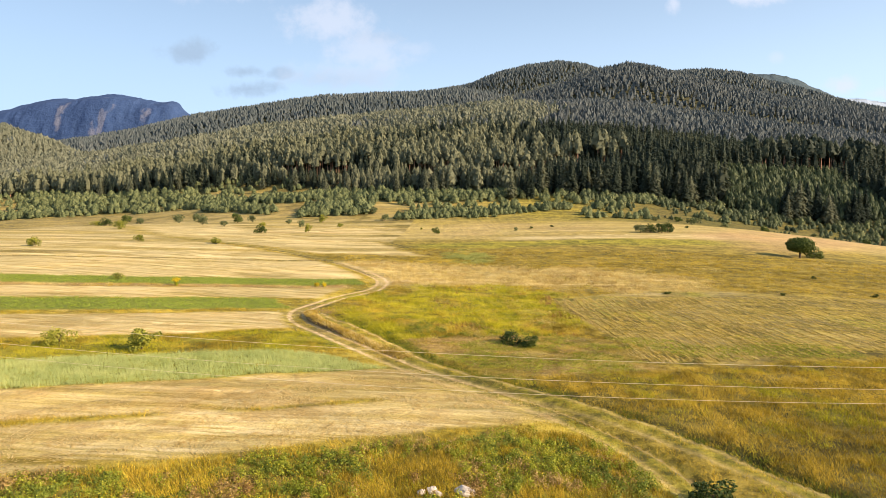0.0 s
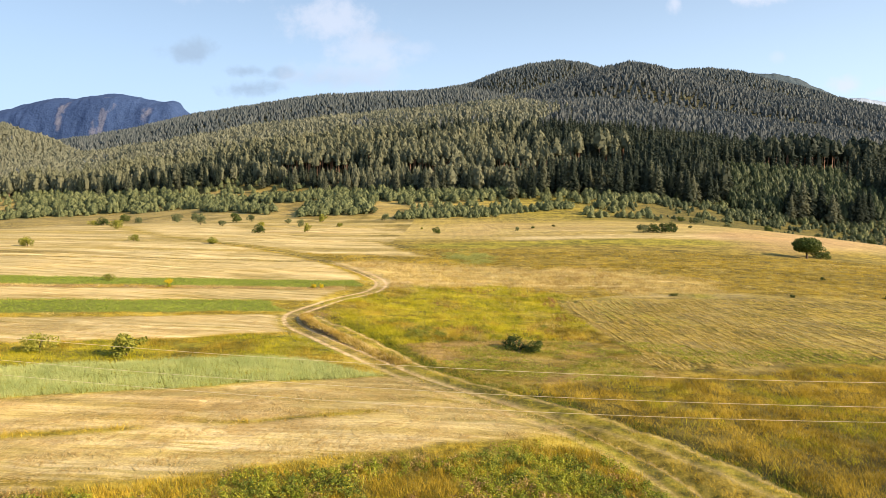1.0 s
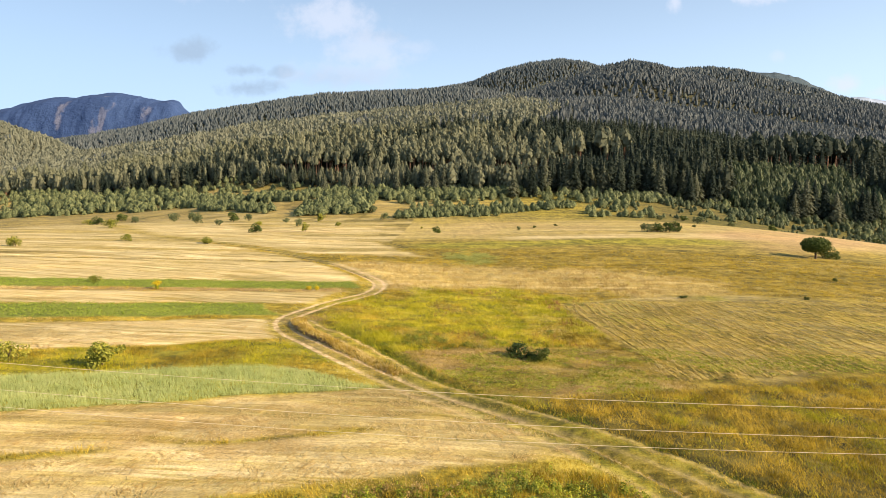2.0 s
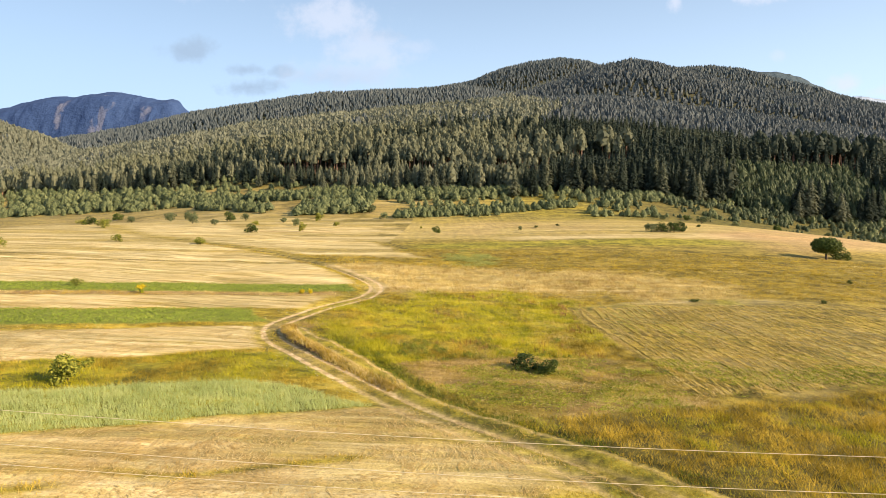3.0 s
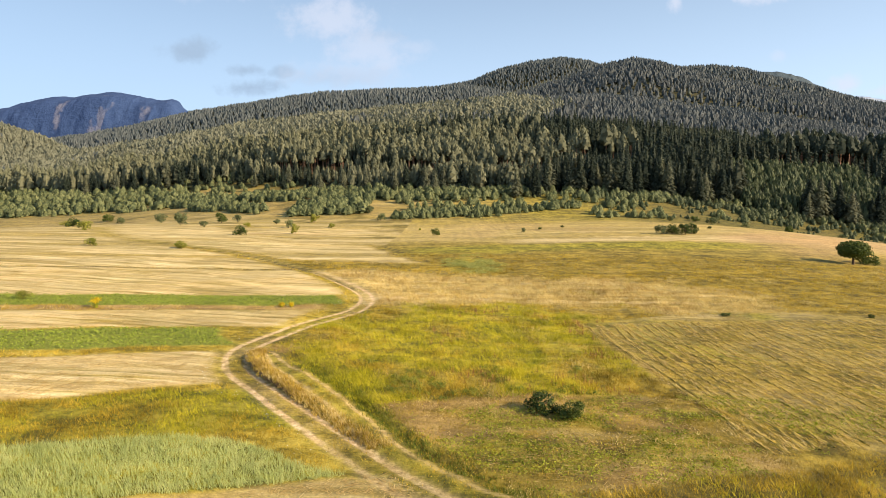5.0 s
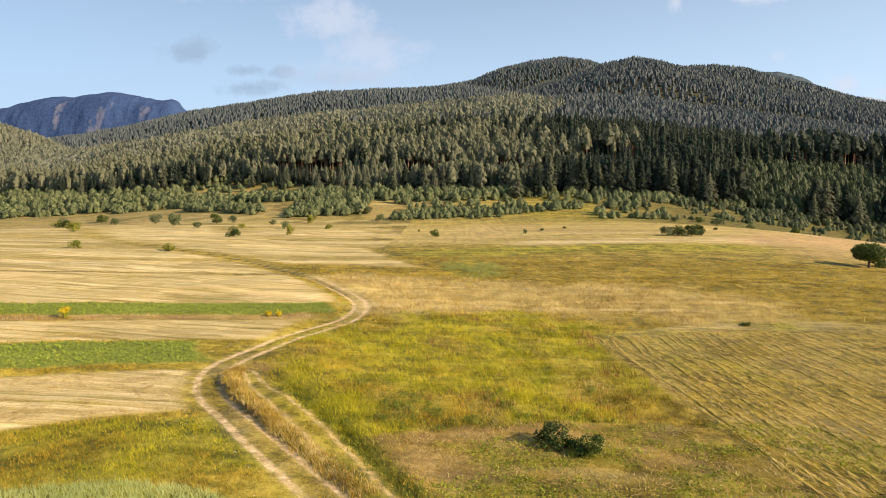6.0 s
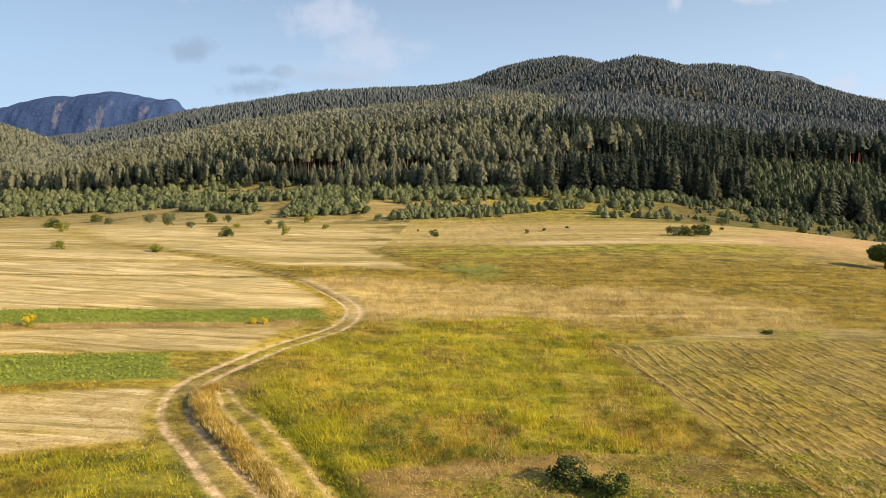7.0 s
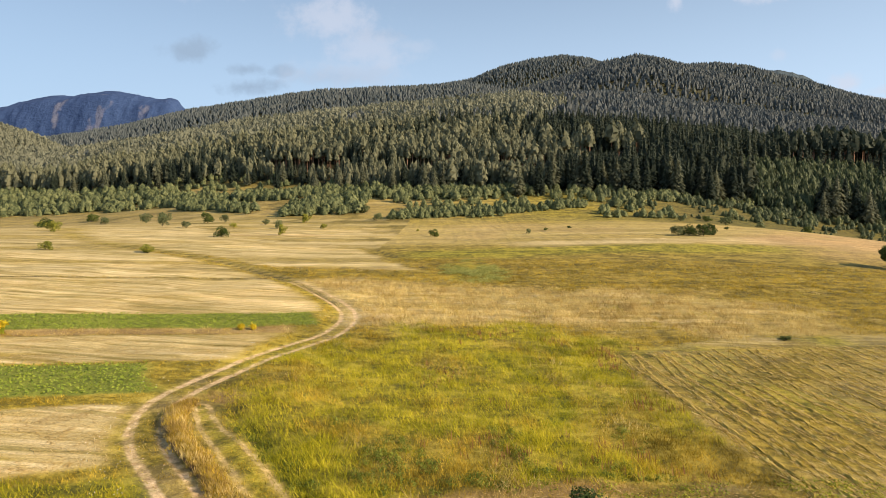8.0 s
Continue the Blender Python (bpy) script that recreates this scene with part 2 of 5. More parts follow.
    lush_c = s.ramp(blend, [(0.45, (0.075, 0.085, 0.005)), (0.50, (0.20, 0.200, 0.009)), (0.55, (0.35, 0.320, 0.022))])
    soil_c = s.ramp(fine, [(0.34, (0.36, 0.235, 0.115)), (0.5, (0.60, 0.430, 0.240)), (0.66, (0.82, 0.64, 0.42))])
    olive_c = s.ramp(blend, [(0.45, (0.07, 0.055, 0.005)), (0.50, (0.195, 0.148, 0.013)), (0.55, (0.35, 0.260, 0.036))])
    worn_c = s.ramp(fine, [(0.34, (0.34, 0.235, 0.090)), (0.5, (0.55, 0.405, 0.190)), (0.66, (0.74, 0.58, 0.32))])
    red_c = s.ramp(blend, [(0.40, (0.30, 0.180, 0.075)), (0.60, (0.52, 0.345, 0.165))])
    # wood litter; this dark also paints shade in ditches and grass gaps
    litter_shade_c = s.ramp(blend, [(0.40, (0.026, 0.026, 0.009)), (0.60, (0.062, 0.056, 0.019))])
    crop_c = s.ramp(blend, [(0.40, (0.12, 0.145, 0.018)), (0.60, (0.24, 0.26, 0.036))])
    # wheel ruts of both tracks
    lanes, lane_d = s.add("ShaderNodeAttribute"), s.add("ShaderNodeSeparateColor")
    lanes.attribute_name = "track_off"
    s.link(lanes.outputs["Color"], lane_d.inputs[0])
    wander = s.math("MULTIPLY", s.math("SUBTRACT", s.noise(0.5, 2.0, 0.5), 0.5), 0.35)

    def rut(off, gauge, width):
        m = s.add("ShaderNodeMapRange")
        m.interpolation_type = "SMOOTHSTEP"
        m.inputs["From Min"].default_value, m.inputs["From Max"].default_value = width, 0.35 * width
        s.link(s.math("ABSOLUTE", s.math("ADD", s.math("SUBTRACT", off, gauge), wander)), m.inputs["Value"])
        return m.outputs[0]

    worn = s.ramp(s.noise(0.9, 4.0, 0.6), [(0.36, (0.15, 0.15, 0.15)), (0.60, (0.9, 0.9, 0.9))])
    rut_a = s.math("MULTIPLY", s.math("MULTIPLY", rut(lane_d.outputs[0], 0.85, 0.38), lanes.outputs["Alpha"]), worn)
    rut_b = s.math("MULTIPLY", rut(lane_d.outputs[1], lane_d.outputs[2], 0.25), s.math("MULTIPLY", worn, s.math("MULTIPLY", lanes.outputs["Alpha"], 0.75)))
    c = s.mix(w_olive, base, olive_c)
    for w, col in ((w_lush, lush_c), (w_straw, straw_c), (w_red, red_c), (w_crop, crop_c), (w_soil, soil_c), (two.outputs["Alpha"], litter_shade_c), (rut_a, soil_c), (rut_b, worn_c)):
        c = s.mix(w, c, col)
    bands = s.ramp(s.noise(1.0, 5.0, 0.62, s.place((0.010, 0.075, 1), -5.0)), [(0.36, (0.84, 0.85, 0.82)), (0.5, (1.0, 1.0, 1.0)), (0.64, (1.15, 1.12, 1.08))])
    c = s.mix(1.0, c, bands, "MULTIPLY")
    speck = s.ramp(s.noise(7.0, 6.0, 0.8), [(0.38, (0.72, 0.72, 0.72)), (0.5, (1, 1, 1)), (0.64, (1.24, 1.24, 1.24))])
    c = s.mix(1.0, c, speck, "MULTIPLY")
    s.colour(c)
    h = s.math("ADD", fine, s.math("MULTIPLY", rows_fine, w_straw))
    s.bump(h, 0.6, 0.16)
    return s.mat


M_GROUND = ground_material()


def rock_mat(name, a, b, c):
    s = Shade(name, 0.9)
    n = s.noise(2.0, 8.0, 0.7)
    s.colour(s.ramp(n, [(0.3, a), (0.5, b), (0.72, c)])).bump(n, 0.7, 0.05)
    return s.mat


M_ROCK = rock_mat("pale_stone", (0.30, 0.25, 0.20), (0.50, 0.43, 0.36), (0.66, 0.60, 0.52))
M_PEBBLE = rock_mat("track_stone", (0.30, 0.22, 0.15), (0.45, 0.35, 0.25), (0.62, 0.52, 0.40))


def mountain_mat(name, wood, wood_light, rock, rock_light, rockiness):
    s = Shade(name, 0.95)
    a = s.add("ShaderNodeAttribute")
    a.attribute_name = "tone"
    n = s.noise(0.012, 8.0, 0.68)
    streaks = s.noise(1.0, 7.0, 0.7, s.place((0.012, 0.004, 0.0035)))
    w = s.ramp(s.noise(0.05, 6.0, 0.7), [(0.35, wood), (0.7, wood_light)])
    r = s.ramp(streaks, [(0.36, rock), (0.62, rock_light)])
    f = s.math("MULTIPLY", s.math("SUBTRACT", s.math("ADD", a.outputs["Fac"], n), 1.0 - rockiness), 6.0)
    cl = s.add("ShaderNodeClamp")
    s.link(f, cl.inputs[0])
    s.colour(s.mix(cl.outputs[0], w, r)).bump(n, 0.6, 30.0)
    return s.mat


# aerial haze is painted into the base colours of the far ranges
M_MOUNTAIN_HAZE = mountain_mat("haze_blue_mountain", (0.026, 0.054, 0.138), (0.042, 0.076, 0.170), (0.070, 0.092, 0.165), (0.145, 0.155, 0.215), 0.04)
M_FAR_RIDGE_HAZE = mountain_mat("haze_blue_ridge", (0.045, 0.068, 0.084), (0.072, 0.098, 0.110), (0.06, 0.08, 0.1), (0.1, 0.12, 0.14), -3.0)
M_PALE_RIDGE_HAZE = mountain_mat("haze_pale_ridge", (0.30, 0.36, 0.45), (0.33, 0.39, 0.48), (0.3, 0.35, 0.4), (0.35, 0.4, 0.45), -3.0)

s_wire = Shade("aluminium_wire", 0.45)
s_wire.bsdf.inputs["Base Color"].default_value = (0.72, 0.62, 0.42, 1)
s_wire.bsdf.inputs["Metallic"].default_value = 0.15
M_WIRE = s_wire.mat

# ---- shaping helpers ----
rng = np.random.default_rng(7)


def vnoise(x, y, size, seed=0):
    """Smooth value noise in 0..1, one lattice cell of that size in metres."""
    x, y = np.asarray(x, float) / size, np.asarray(y, float) / size
    xi, yi = np.floor(x).astype(np.int64), np.floor(y).astype(np.int64)
    fx, fy = x - xi, y - yi
    fx, fy = fx * fx * (3 - 2 * fx), fy * fy * (3 - 2 * fy)

    def h(a, b):
        n = (a * 374761393 + b * 668265263 + seed * 974634777) & 0xFFFFFFFF
        n = ((n ^ (n >> 13)) * 1274126177) & 0xFFFFFFFF
        return ((n ^ (n >> 16)) & 0xFFFF) / 65535.0

    top = h(xi, yi) * (1 - fx) + h(xi + 1, yi) * fx
    low = h(xi, yi + 1) * (1 - fx) + h(xi + 1, yi + 1) * fx
    return top * (1 - fy) + low * fy


def fnoise(x, y, size, seed=0, octaves=3):
    total, k, norm = 0.0, 1.0, 0.0
    for o in range(octaves):
        total, norm = total + k * vnoise(x, y, size / 2**o, seed + 11 * o), norm + k
        k *= 0.5
    return total / norm


def smooth(a, b, x):
    t = np.clip((x - a) / (b - a), 0, 1)
    return t * t * (3 - 2 * t)


def mesh_from(name, verts, faces, mats, index=None, attrs=None, smooth_faces=False):
    """A mesh from arrays of vertices and of triangles or quads."""
    me = bpy.data.meshes.new(name)
    n, k = faces.shape
    me.vertices.add(len(verts))
    me.vertices.foreach_set("co", np.ascontiguousarray(verts, np.float32).ravel())
    me.loops.add(n * k)
    me.loops.foreach_set("vertex_index", np.ascontiguousarray(faces, np.int32).ravel())
    me.polygons.add(n)
    me.polygons.foreach_set("loop_start", np.arange(0, n * k, k, dtype=np.int32))
    for m in mats:
        me.materials.append(m)
    if index is not None:
        me.polygons.foreach_set("material_index", np.ascontiguousarray(index, np.int32))
    me.polygons.foreach_set("use_smooth", np.full(n, smooth_faces))
    for key, values in (attrs or {}).items():
        if values.ndim == 1:
            me.attributes.new(key, "FLOAT", "POINT").data.foreach_set("value", np.ascontiguousarray(values, np.float32))
        else:
            me.attributes.new(key, "FLOAT_COLOR", "POINT").data.foreach_set("color", np.ascontiguousarray(values, np.float32).ravel())
    me.update(calc_edges=True)
    me.validate()
    return me


def part(name, mesh, parent, label=""):
    ob = new(name, mesh)
    ob.parent = parent
    return tagged(ob, label)


# ---- the lie of the land ----
SWELLS = [(-60, 200, 60, -2.298), (70, 240, 60, 2.264), (-5, 260, 60, -4.179), (-10, 115, 40, -2.776), (150, 310, 70, 4.728), (-120, 210, 70, 1.572)]
RIDGES = []


def ridge(far, front, back_, bend, *crest):
    """A wooded ridge shaped to fit the camera's view: distance of its crest, depth of front and back slope, shape of
    the front, crest as (side, rise) seen from the camera's start.
    """
    RIDGES.append((far, front, back_, bend, np.array(crest)))


# foot of the wood
ridge(420, 108, 90, 2.2, (-1.896, -0.455), (-0.713, -0.029), (-0.531, -0.021), (-0.408, -0.011), (-0.204, 0.012), (-0.102, 0.019), (0.204, 0.021), (0.306, 0.016), (0.408, -0.003), (0.509, -0.027), (0.713, -0.057), (1.925, -0.423))
# belt of tall spruce
ridge(520, 140, 110, 1, (-1.896, -0.794), (-0.986, -0.043), (-0.44, -0.018), (0.106, 0.034), (0.251, 0.055), (0.378, 0.061), (0.469, 0.06), (0.924, 0.035), (1.925, -0.756))
# pine shoulder
ridge(800, 400, 170, 1, (-1.896, -0.679), (-0.986, 0.038), (-0.713, 0.051), (-0.531, 0.07), (-0.277, 0.109), (0.015, 0.136), (0.197, 0.147), (0.288, 0.144), (0.713, 0.094), (0.924, 0.072), (1.925, -0.727))
# front dome
ridge(1150, 600, 230, 1.3, (-1.896, -0.73), (-0.167, 0.077), (0.015, 0.132), (0.197, 0.18), (0.242, 0.197), (0.292, 0.207), (0.333, 0.202), (0.488, 0.166), (0.713, 0.13), (0.924, 0.104), (1.925, -0.772))
# rear dome
ridge(1700, 420, 260, 1.2, (-1.896, -0.778), (-0.258, 0.105), (-0.149, 0.15), (0.042, 0.184), (0.087, 0.202), (0.133, 0.213), (0.183, 0.22), (0.224, 0.215), (0.424, 0.146), (0.606, 0.092), (1.925, -0.809))
# long ridge under the far peak
ridge(1480, 400, 260, 1.2, (-1.896, -0.76), (0.151, 0.132), (0.288, 0.183), (0.365, 0.204), (0.424, 0.207), (0.469, 0.202), (0.515, 0.189), (0.56, 0.18), (0.651, 0.156), (0.713, 0.145), (0.924, 0.118), (1.925, -0.795))
# wooded back ridge
ridge(1330, 460, 260, 1.2, (-1.896, -0.749), (-0.986, 0.063), (-0.713, 0.079), (-0.55, 0.102), (-0.477, 0.115), (-0.399, 0.133), (-0.195, 0.163), (0.042, 0.173), (0.106, 0.162), (0.378, 0.09), (1.925, -0.787))
# hill at the valley's other side
ridge(980, 480, 260, 1.2, (-1.896, -0.715), (-0.986, 0.168), (-0.85, 0.146), (-0.713, 0.116), (-0.631, 0.092), (-0.577, 0.069), (-0.44, 0.032), (-0.258, 0.006), (0.713, -0.013), (1.925, -0.76))


def land(x, y):
    """Height of the smooth land: a tilted valley floor with swells, and wooded hills behind."""
    x, y = np.asarray(x, float), np.asarray(y, float)
    a, b = 2.5 * np.tanh(x / 250), 5 * np.tanh(np.maximum(y, -150) / 500)
    z = -1.354 - 5.412 * a + 5.92 * b - 1.591 * a * a + 0.497 * a * b - 0.922 * b * b - 0.861 * a * a * b + 0.199 * a * b * b
    for cx, cy, s, h in SWELLS:
        z = z + h * np.exp(-((x - cx) ** 2 + (y - cy) ** 2) / (2 * s * s))
    side_ = x / np.maximum(y, 60.0)
    rises = 0.0
    for far, front, back_, bend, crest in RIDGES:
        top = np.maximum(15 + far * np.interp(side_, *crest.T) - z, 0.0)
        t = np.clip((y - far + front) / front, 0, 1)
        down = np.clip((y - far) / back_, 0, 6)
        prof = np.sin(t * math.pi / 2) ** bend * np.exp(-0.5 * down * down)
        rises = rises + np.maximum(top * prof, 0) ** 12
    return z + rises ** (1 / 12)


def curve_points(pts, step=0.8):
    """Points along a smooth curve through pts."""
    p = np.array(pts, float)
    p = np.vstack([2 * p[0] - p[1], p, 2 * p[-1] - p[-2]])
    out = []
    for k in range(1, len(p) - 2):
        n = max(2, int(np.linalg.norm(p[k + 1] - p[k]) / step))
        t = np.linspace(0, 1, n, endpoint=False)[:, None]
        out.append(0.5 * (2 * p[k] + (p[k + 1] - p[k - 1]) * t + (2 * p[k - 1] - 5 * p[k] + 4 * p[k + 1] - p[k + 2]) * t**2
                          + (3 * p[k] - p[k - 1] - 3 * p[k + 1] + p[k + 2]) * t**3))
    return np.vstack(out + [p[-2:-1]])


def off_curve(x, y, curve, reach):
    """Distance to a curve, positive on its right, and the run along it; far points get reach."""
    x, y = np.asarray(x, float).ravel(), np.asarray(y, float).ravel()
    d, run = np.full(x.shape, reach), np.zeros(x.shape)
    lo, hi = curve.min(0) - reach, curve.max(0) + reach
    near = np.flatnonzero((x > lo[0]) & (x < hi[0]) & (y > lo[1]) & (y < hi[1]))
    along = np.r_[0, np.cumsum(np.hypot(*np.diff(curve, axis=0).T))]
    for part_of in np.array_split(near, max(1, len(near) // 20000 + 1)):
        px, py = x[part_of][:, None], y[part_of][:, None]
        a, b = curve[:-1], curve[1:]
        ab = b - a
        t = np.clip(((px - a[:, 0]) * ab[:, 0] + (py - a[:, 1]) * ab[:, 1]) / (ab**2).sum(1), 0, 1)
        ex, ey = px - a[:, 0] - t * ab[:, 0], py - a[:, 1] - t * ab[:, 1]
        dist = np.hypot(ex, ey)
        k = dist.argmin(1)
        i = np.arange(len(k))
        sign = np.sign(ab[k, 1] * ex[i, k] - ab[k, 0] * ey[i, k])
        d[part_of] = np.where(dist[i, k] < reach, dist[i, k] * np.where(sign == 0, 1, sign), reach)
        run[part_of] = along[k]
    return d, run


TRACK_A = curve_points([(15.4, 4), (15.6, 16), (14.5, 27), (13.8, 32.1), (12.6, 36.9), (10.2, 40.9), (7.3, 44.6), (2.9, 48.2), (-1.6, 52.2), (-4.7, 55.8), (-9.2, 61.5), (-13.0, 66.4), (-16.3, 71.0),
                        (-18.0, 75.5), (-18.0, 80.0), (-16.8, 85.2), (-15.5, 90.4), (-13.2, 96), (-11.2, 101.3), (-10.7, 109.2), (-12.6, 116.7), (-16.8, 124.9), (-22.7, 134.1),
                        (-31.1, 142.4), (-40.3, 151.8), (-52.8, 161.0), (-66, 170), (-84, 184), (-105, 212), (-122, 240)])
TRACK_B = curve_points([(43, 4), (32, 16.5), (23.5, 28), (20.6, 32.8), (19.7, 34.1), (17.7, 36.7), (15.4, 39.7), (12.6, 42.8), (9.3, 45.9), (5.3, 48.9), (0.9, 52.4), (-2.8, 56.4), (-6.0, 62.0), (-8.2, 65.7), (-10.2, 68.8), (-12.3, 71.8), (-14.2, 74.5), (-15.6, 77.2)])


# a damp green runnel winding through the meadow
RUNNEL = curve_points([(4.6, 95.3), (5.6, 90.6), (7.0, 88.1), (8.6, 84.7), (9.4, 81.2), (9.0, 78.7), (7.8, 76.4)])


def across(x, y):
    return -0.3338 * x + 0.9426 * y


def along(x, y):
    return 0.9426 * x + 0.3338 * y


def band(v, a, b, soft=0.4):
    return smooth(a - soft, a + soft, v) * (1 - smooth(b - soft, b + soft, v))


def wood_edge(x):
    """How far off the tall wood begins, by side."""
    return np.interp(x, [-700, -350, -290, -150, -60, -10, 40, 100, 150, 190, 250, 320, 420], [560, 520, 500, 470, 425, 392, 378, 392, 403, 402, 404, 408, 416])


def cover(x, y):
    """What grows where: weights 0..1 for each kind of cover (floor also paints shade), and the height of the growth in
    metres.
    """
    x, y = np.asarray(x, float).ravel(), np.asarray(y, float).ravel()
    da, run = off_curve(x, y, TRACK_A, 40.0)
    db, _ = off_curve(x, y, TRACK_B, 40.0)
    da = np.where((da > 39.9) & (x < -15), -40.0, da)
    wob = (fnoise(x, y, 5.0, 3, 4) - 0.5) * 2.6
    n, s = across(x, y) + wob * 0.5, along(x, y) + wob
    left = (da < -0.6) | ((da >= 39.9) & (x < -20)) | ((y < 66) & (n < 52) & (da < 0) & (x < 12))
    left = left.astype(float)
    straw, lush, soil, olive, red, crop = (np.zeros(x.shape) for _ in range(6))
    kind = {}
    kind["potato"] = left * (band(n, 103.0, 110.5, 0.3) * (1 - smooth(21.6, 22.6, s)) + band(n, 81.5, 89.2, 0.3) * (1 - smooth(6.6, 8.0, s + 0.22 * (n - 85))))
    kind["cereal"] = band(n, 51.4, 58.9, 0.3) * (1 - smooth(12.6, 13.8, s + 0.95 * np.maximum(n - 51.4, 0))) * left
    weeds_edge = 36.0 - 1.4 * smooth(-15, 8, x) + (fnoise(x, y, 3.0, 5) - 0.5) * 2.5
    kind["weeds"] = (1 - smooth(weeds_edge - 0.5, weeds_edge + 0.5, n)) * (da < -1.4)
    mown = left * (band(n, 67.5 + 1.5 * smooth(-5, 6, s), 78.9, 0.5) * (1 - smooth(5.6, 7.2, s))
                   + band(n, 90.0, 99.6, 0.4) * (1 - smooth(-1.5, 1.5, s - 12.5 - 0.5 * (n - 89)))
                   + band(n, 37.0, 51.2, 0.5) * (1 - smooth(7.6, 9.4, x + 0.25 * np.abs(y - 43)))
                   + smooth(110.4, 111.0, n) * (1 - smooth(136.2, 136.8, n)) * smooth(2.0, 4.5, -da))
    far_left = left * smooth(137, 138, n)
    stripe = vnoise(n, 0 * n, 4.2, 21) * 0.6 + vnoise(n, 0 * n, 11.0, 22) * 0.4
    tongue = smooth(0.50, 0.56, stripe + 0.10 * (fnoise(s, n, 30, 31) - 0.5))
    mown = np.maximum(mown, far_left * (0.45 + 0.55 * (1 - tongue)) * (1 - 0.5 * smooth(250, 330, y)) * (1 - smooth(330, 400, y)) * smooth(2.0, 4.0, np.abs(da)))
    upper = (1 - left) * smooth(147, 151, y + wob) * (1 - smooth(-2.0, 2.0, x + 6 + 0.46 * (y - 152) + 1.5 * wob)) * smooth(2.0, 3.5, np.abs(da)) * (1 - smooth(262, 300, y))
    furrow = smooth(0.60, 0.72, vnoise(n + 0.02 * (s - 20) ** 2 * 0.3, 0 * n, 2.6, 27))
    mown = np.maximum(mown, upper * (0.55 + 0.45 * (1 - furrow)))
    left = np.maximum(left, upper)
    kind["uncut"] = band(n, 43.2, 44.2, 0.35) * (1 - smooth(-20, -17, x)) * (x > -40) + band(n, 43.1, 43.8, 0.3) * band(x, -14, -4, 1.5)
    kind["uncut"] *= left
    mown = mown * (1 - kind["uncut"])
    kind["verge"] = left * (band(n, 58.9, 67.4, 0.4) * (1 - smooth(11, 13, s)) + band(n, 100.0, 102.9, 0.3) * (1 - smooth(18, 20, s)) + band(n, 136.0, 138.0, 0.3) + band(n, 146.5, 147.6, 0.3))
    # right of the tracks
    right = 1 - left
    inner = np.clip((x - 16.5 - 0.09 * np.maximum(90 - y, 0) * (y < 90)), -50, 50)
    top = np.minimum(96.5 + 0.42 * (x - 17), 105.0)
    row_top = 96.5 + 0.22 * (x - 17) - 3.0 * smooth(30, 90, x)
    edge = np.minimum(65.6 + 0.28 * x, 67.6 + 0.02 * x)
    low = 51.0 + 0.32 * (x - 4)
    swath = smooth(-0.5, 0.5, inner) * (1 - smooth(-1.0, 1.0, y - top + wob)) * smooth(-1.5, 1.5, y - low + 1.5 * wob) * (x < 95)
    scalp = smooth(2.0, 3.2, db) * smooth(-0.8, 0.8, y - low + wob) * (1 - smooth(-0.4, 0.4, y - edge + 0.5 * wob)) * (1 - smooth(19, 22, x)) * right
    kind["swath"] = np.clip(swath, 0, 1) * (db > 1.5)
    kind["scalp"] = np.clip(scalp, 0, 1)
    meadow = right * (1 - kind["swath"]) * (1 - kind["scalp"])
    blob = (1 - smooth(0.70, 1.25, np.hypot((x - 2) / 21, (y - 84) / 23) + (fnoise(x, y, 10, 8, 4) - 0.5) * 0.9)) * (0.50 + 0.50 * smooth(0.36, 0.58, fnoise(x, y, 7, 28, 4)))
    kind["lush"] = meadow * blob * (db > 1.2)
    tan = band(y + 0.10 * (x - 10) + (fnoise(x, y, 18, 9) - 0.5) * 26, 103, 134, 5) * (1 - smooth(34, 60, x))
    kind["tan"] = meadow * tan * (1 - blob)
    low_right = meadow * (1 - smooth(-1, 1, y - low + wob)) * (db > 1.2)
    kind["olive"] = low_right
    green_band = band(y - 0.28 * (x - 10) + (fnoise(x, y, 14, 48) - 0.5) * 8, 168, 186, 4) * band(x, -8, 108, 6)
    pale_band = band(y - 0.28 * (x - 10), 188, 202, 4) * band(x, 20, 104, 8)
    herbs = 1 - smooth(0.7, 1.1, np.hypot((x - 6) / 6, (y - 149) / 13) + (fnoise(x, y, 5, 12) - 0.5) * 0.9)
    tan_far = band(y - 0.05 * x + (fnoise(x, y, 30, 13) - 0.5) * 30, 190, 300, 14) * smooth(-60, -20, x)
    rosy = band(y - 0.9 * (x - 140), 215, 275, 14) * smooth(80, 100, x) * (1 - smooth(270, 330, x))
    edge_green = smooth(0.50, 0.62, fnoise(x, y, 40, 14) + 0.25 * smooth(260, 350, y)) * smooth(240, 320, y)
    runnel = meadow * np.exp(-(off_curve(x, y, RUNNEL, 6.0)[0] / 0.55) ** 2)
    kind["runnel"] = runnel
    # sums
    gauge_b = 0.8 - 0.32 * smooth(68, 76, y)
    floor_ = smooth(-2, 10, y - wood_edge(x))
    fringe = smooth(285, 345, y + 0.12 * np.minimum(x, 0)) * (1 - floor_)
    crop += kind["potato"]
    kind["floor"] = floor_
    grazed = left * (1 - np.clip(mown + kind["potato"] + kind["cereal"], 0, 1)) * (1 - smooth(130, 137, n))
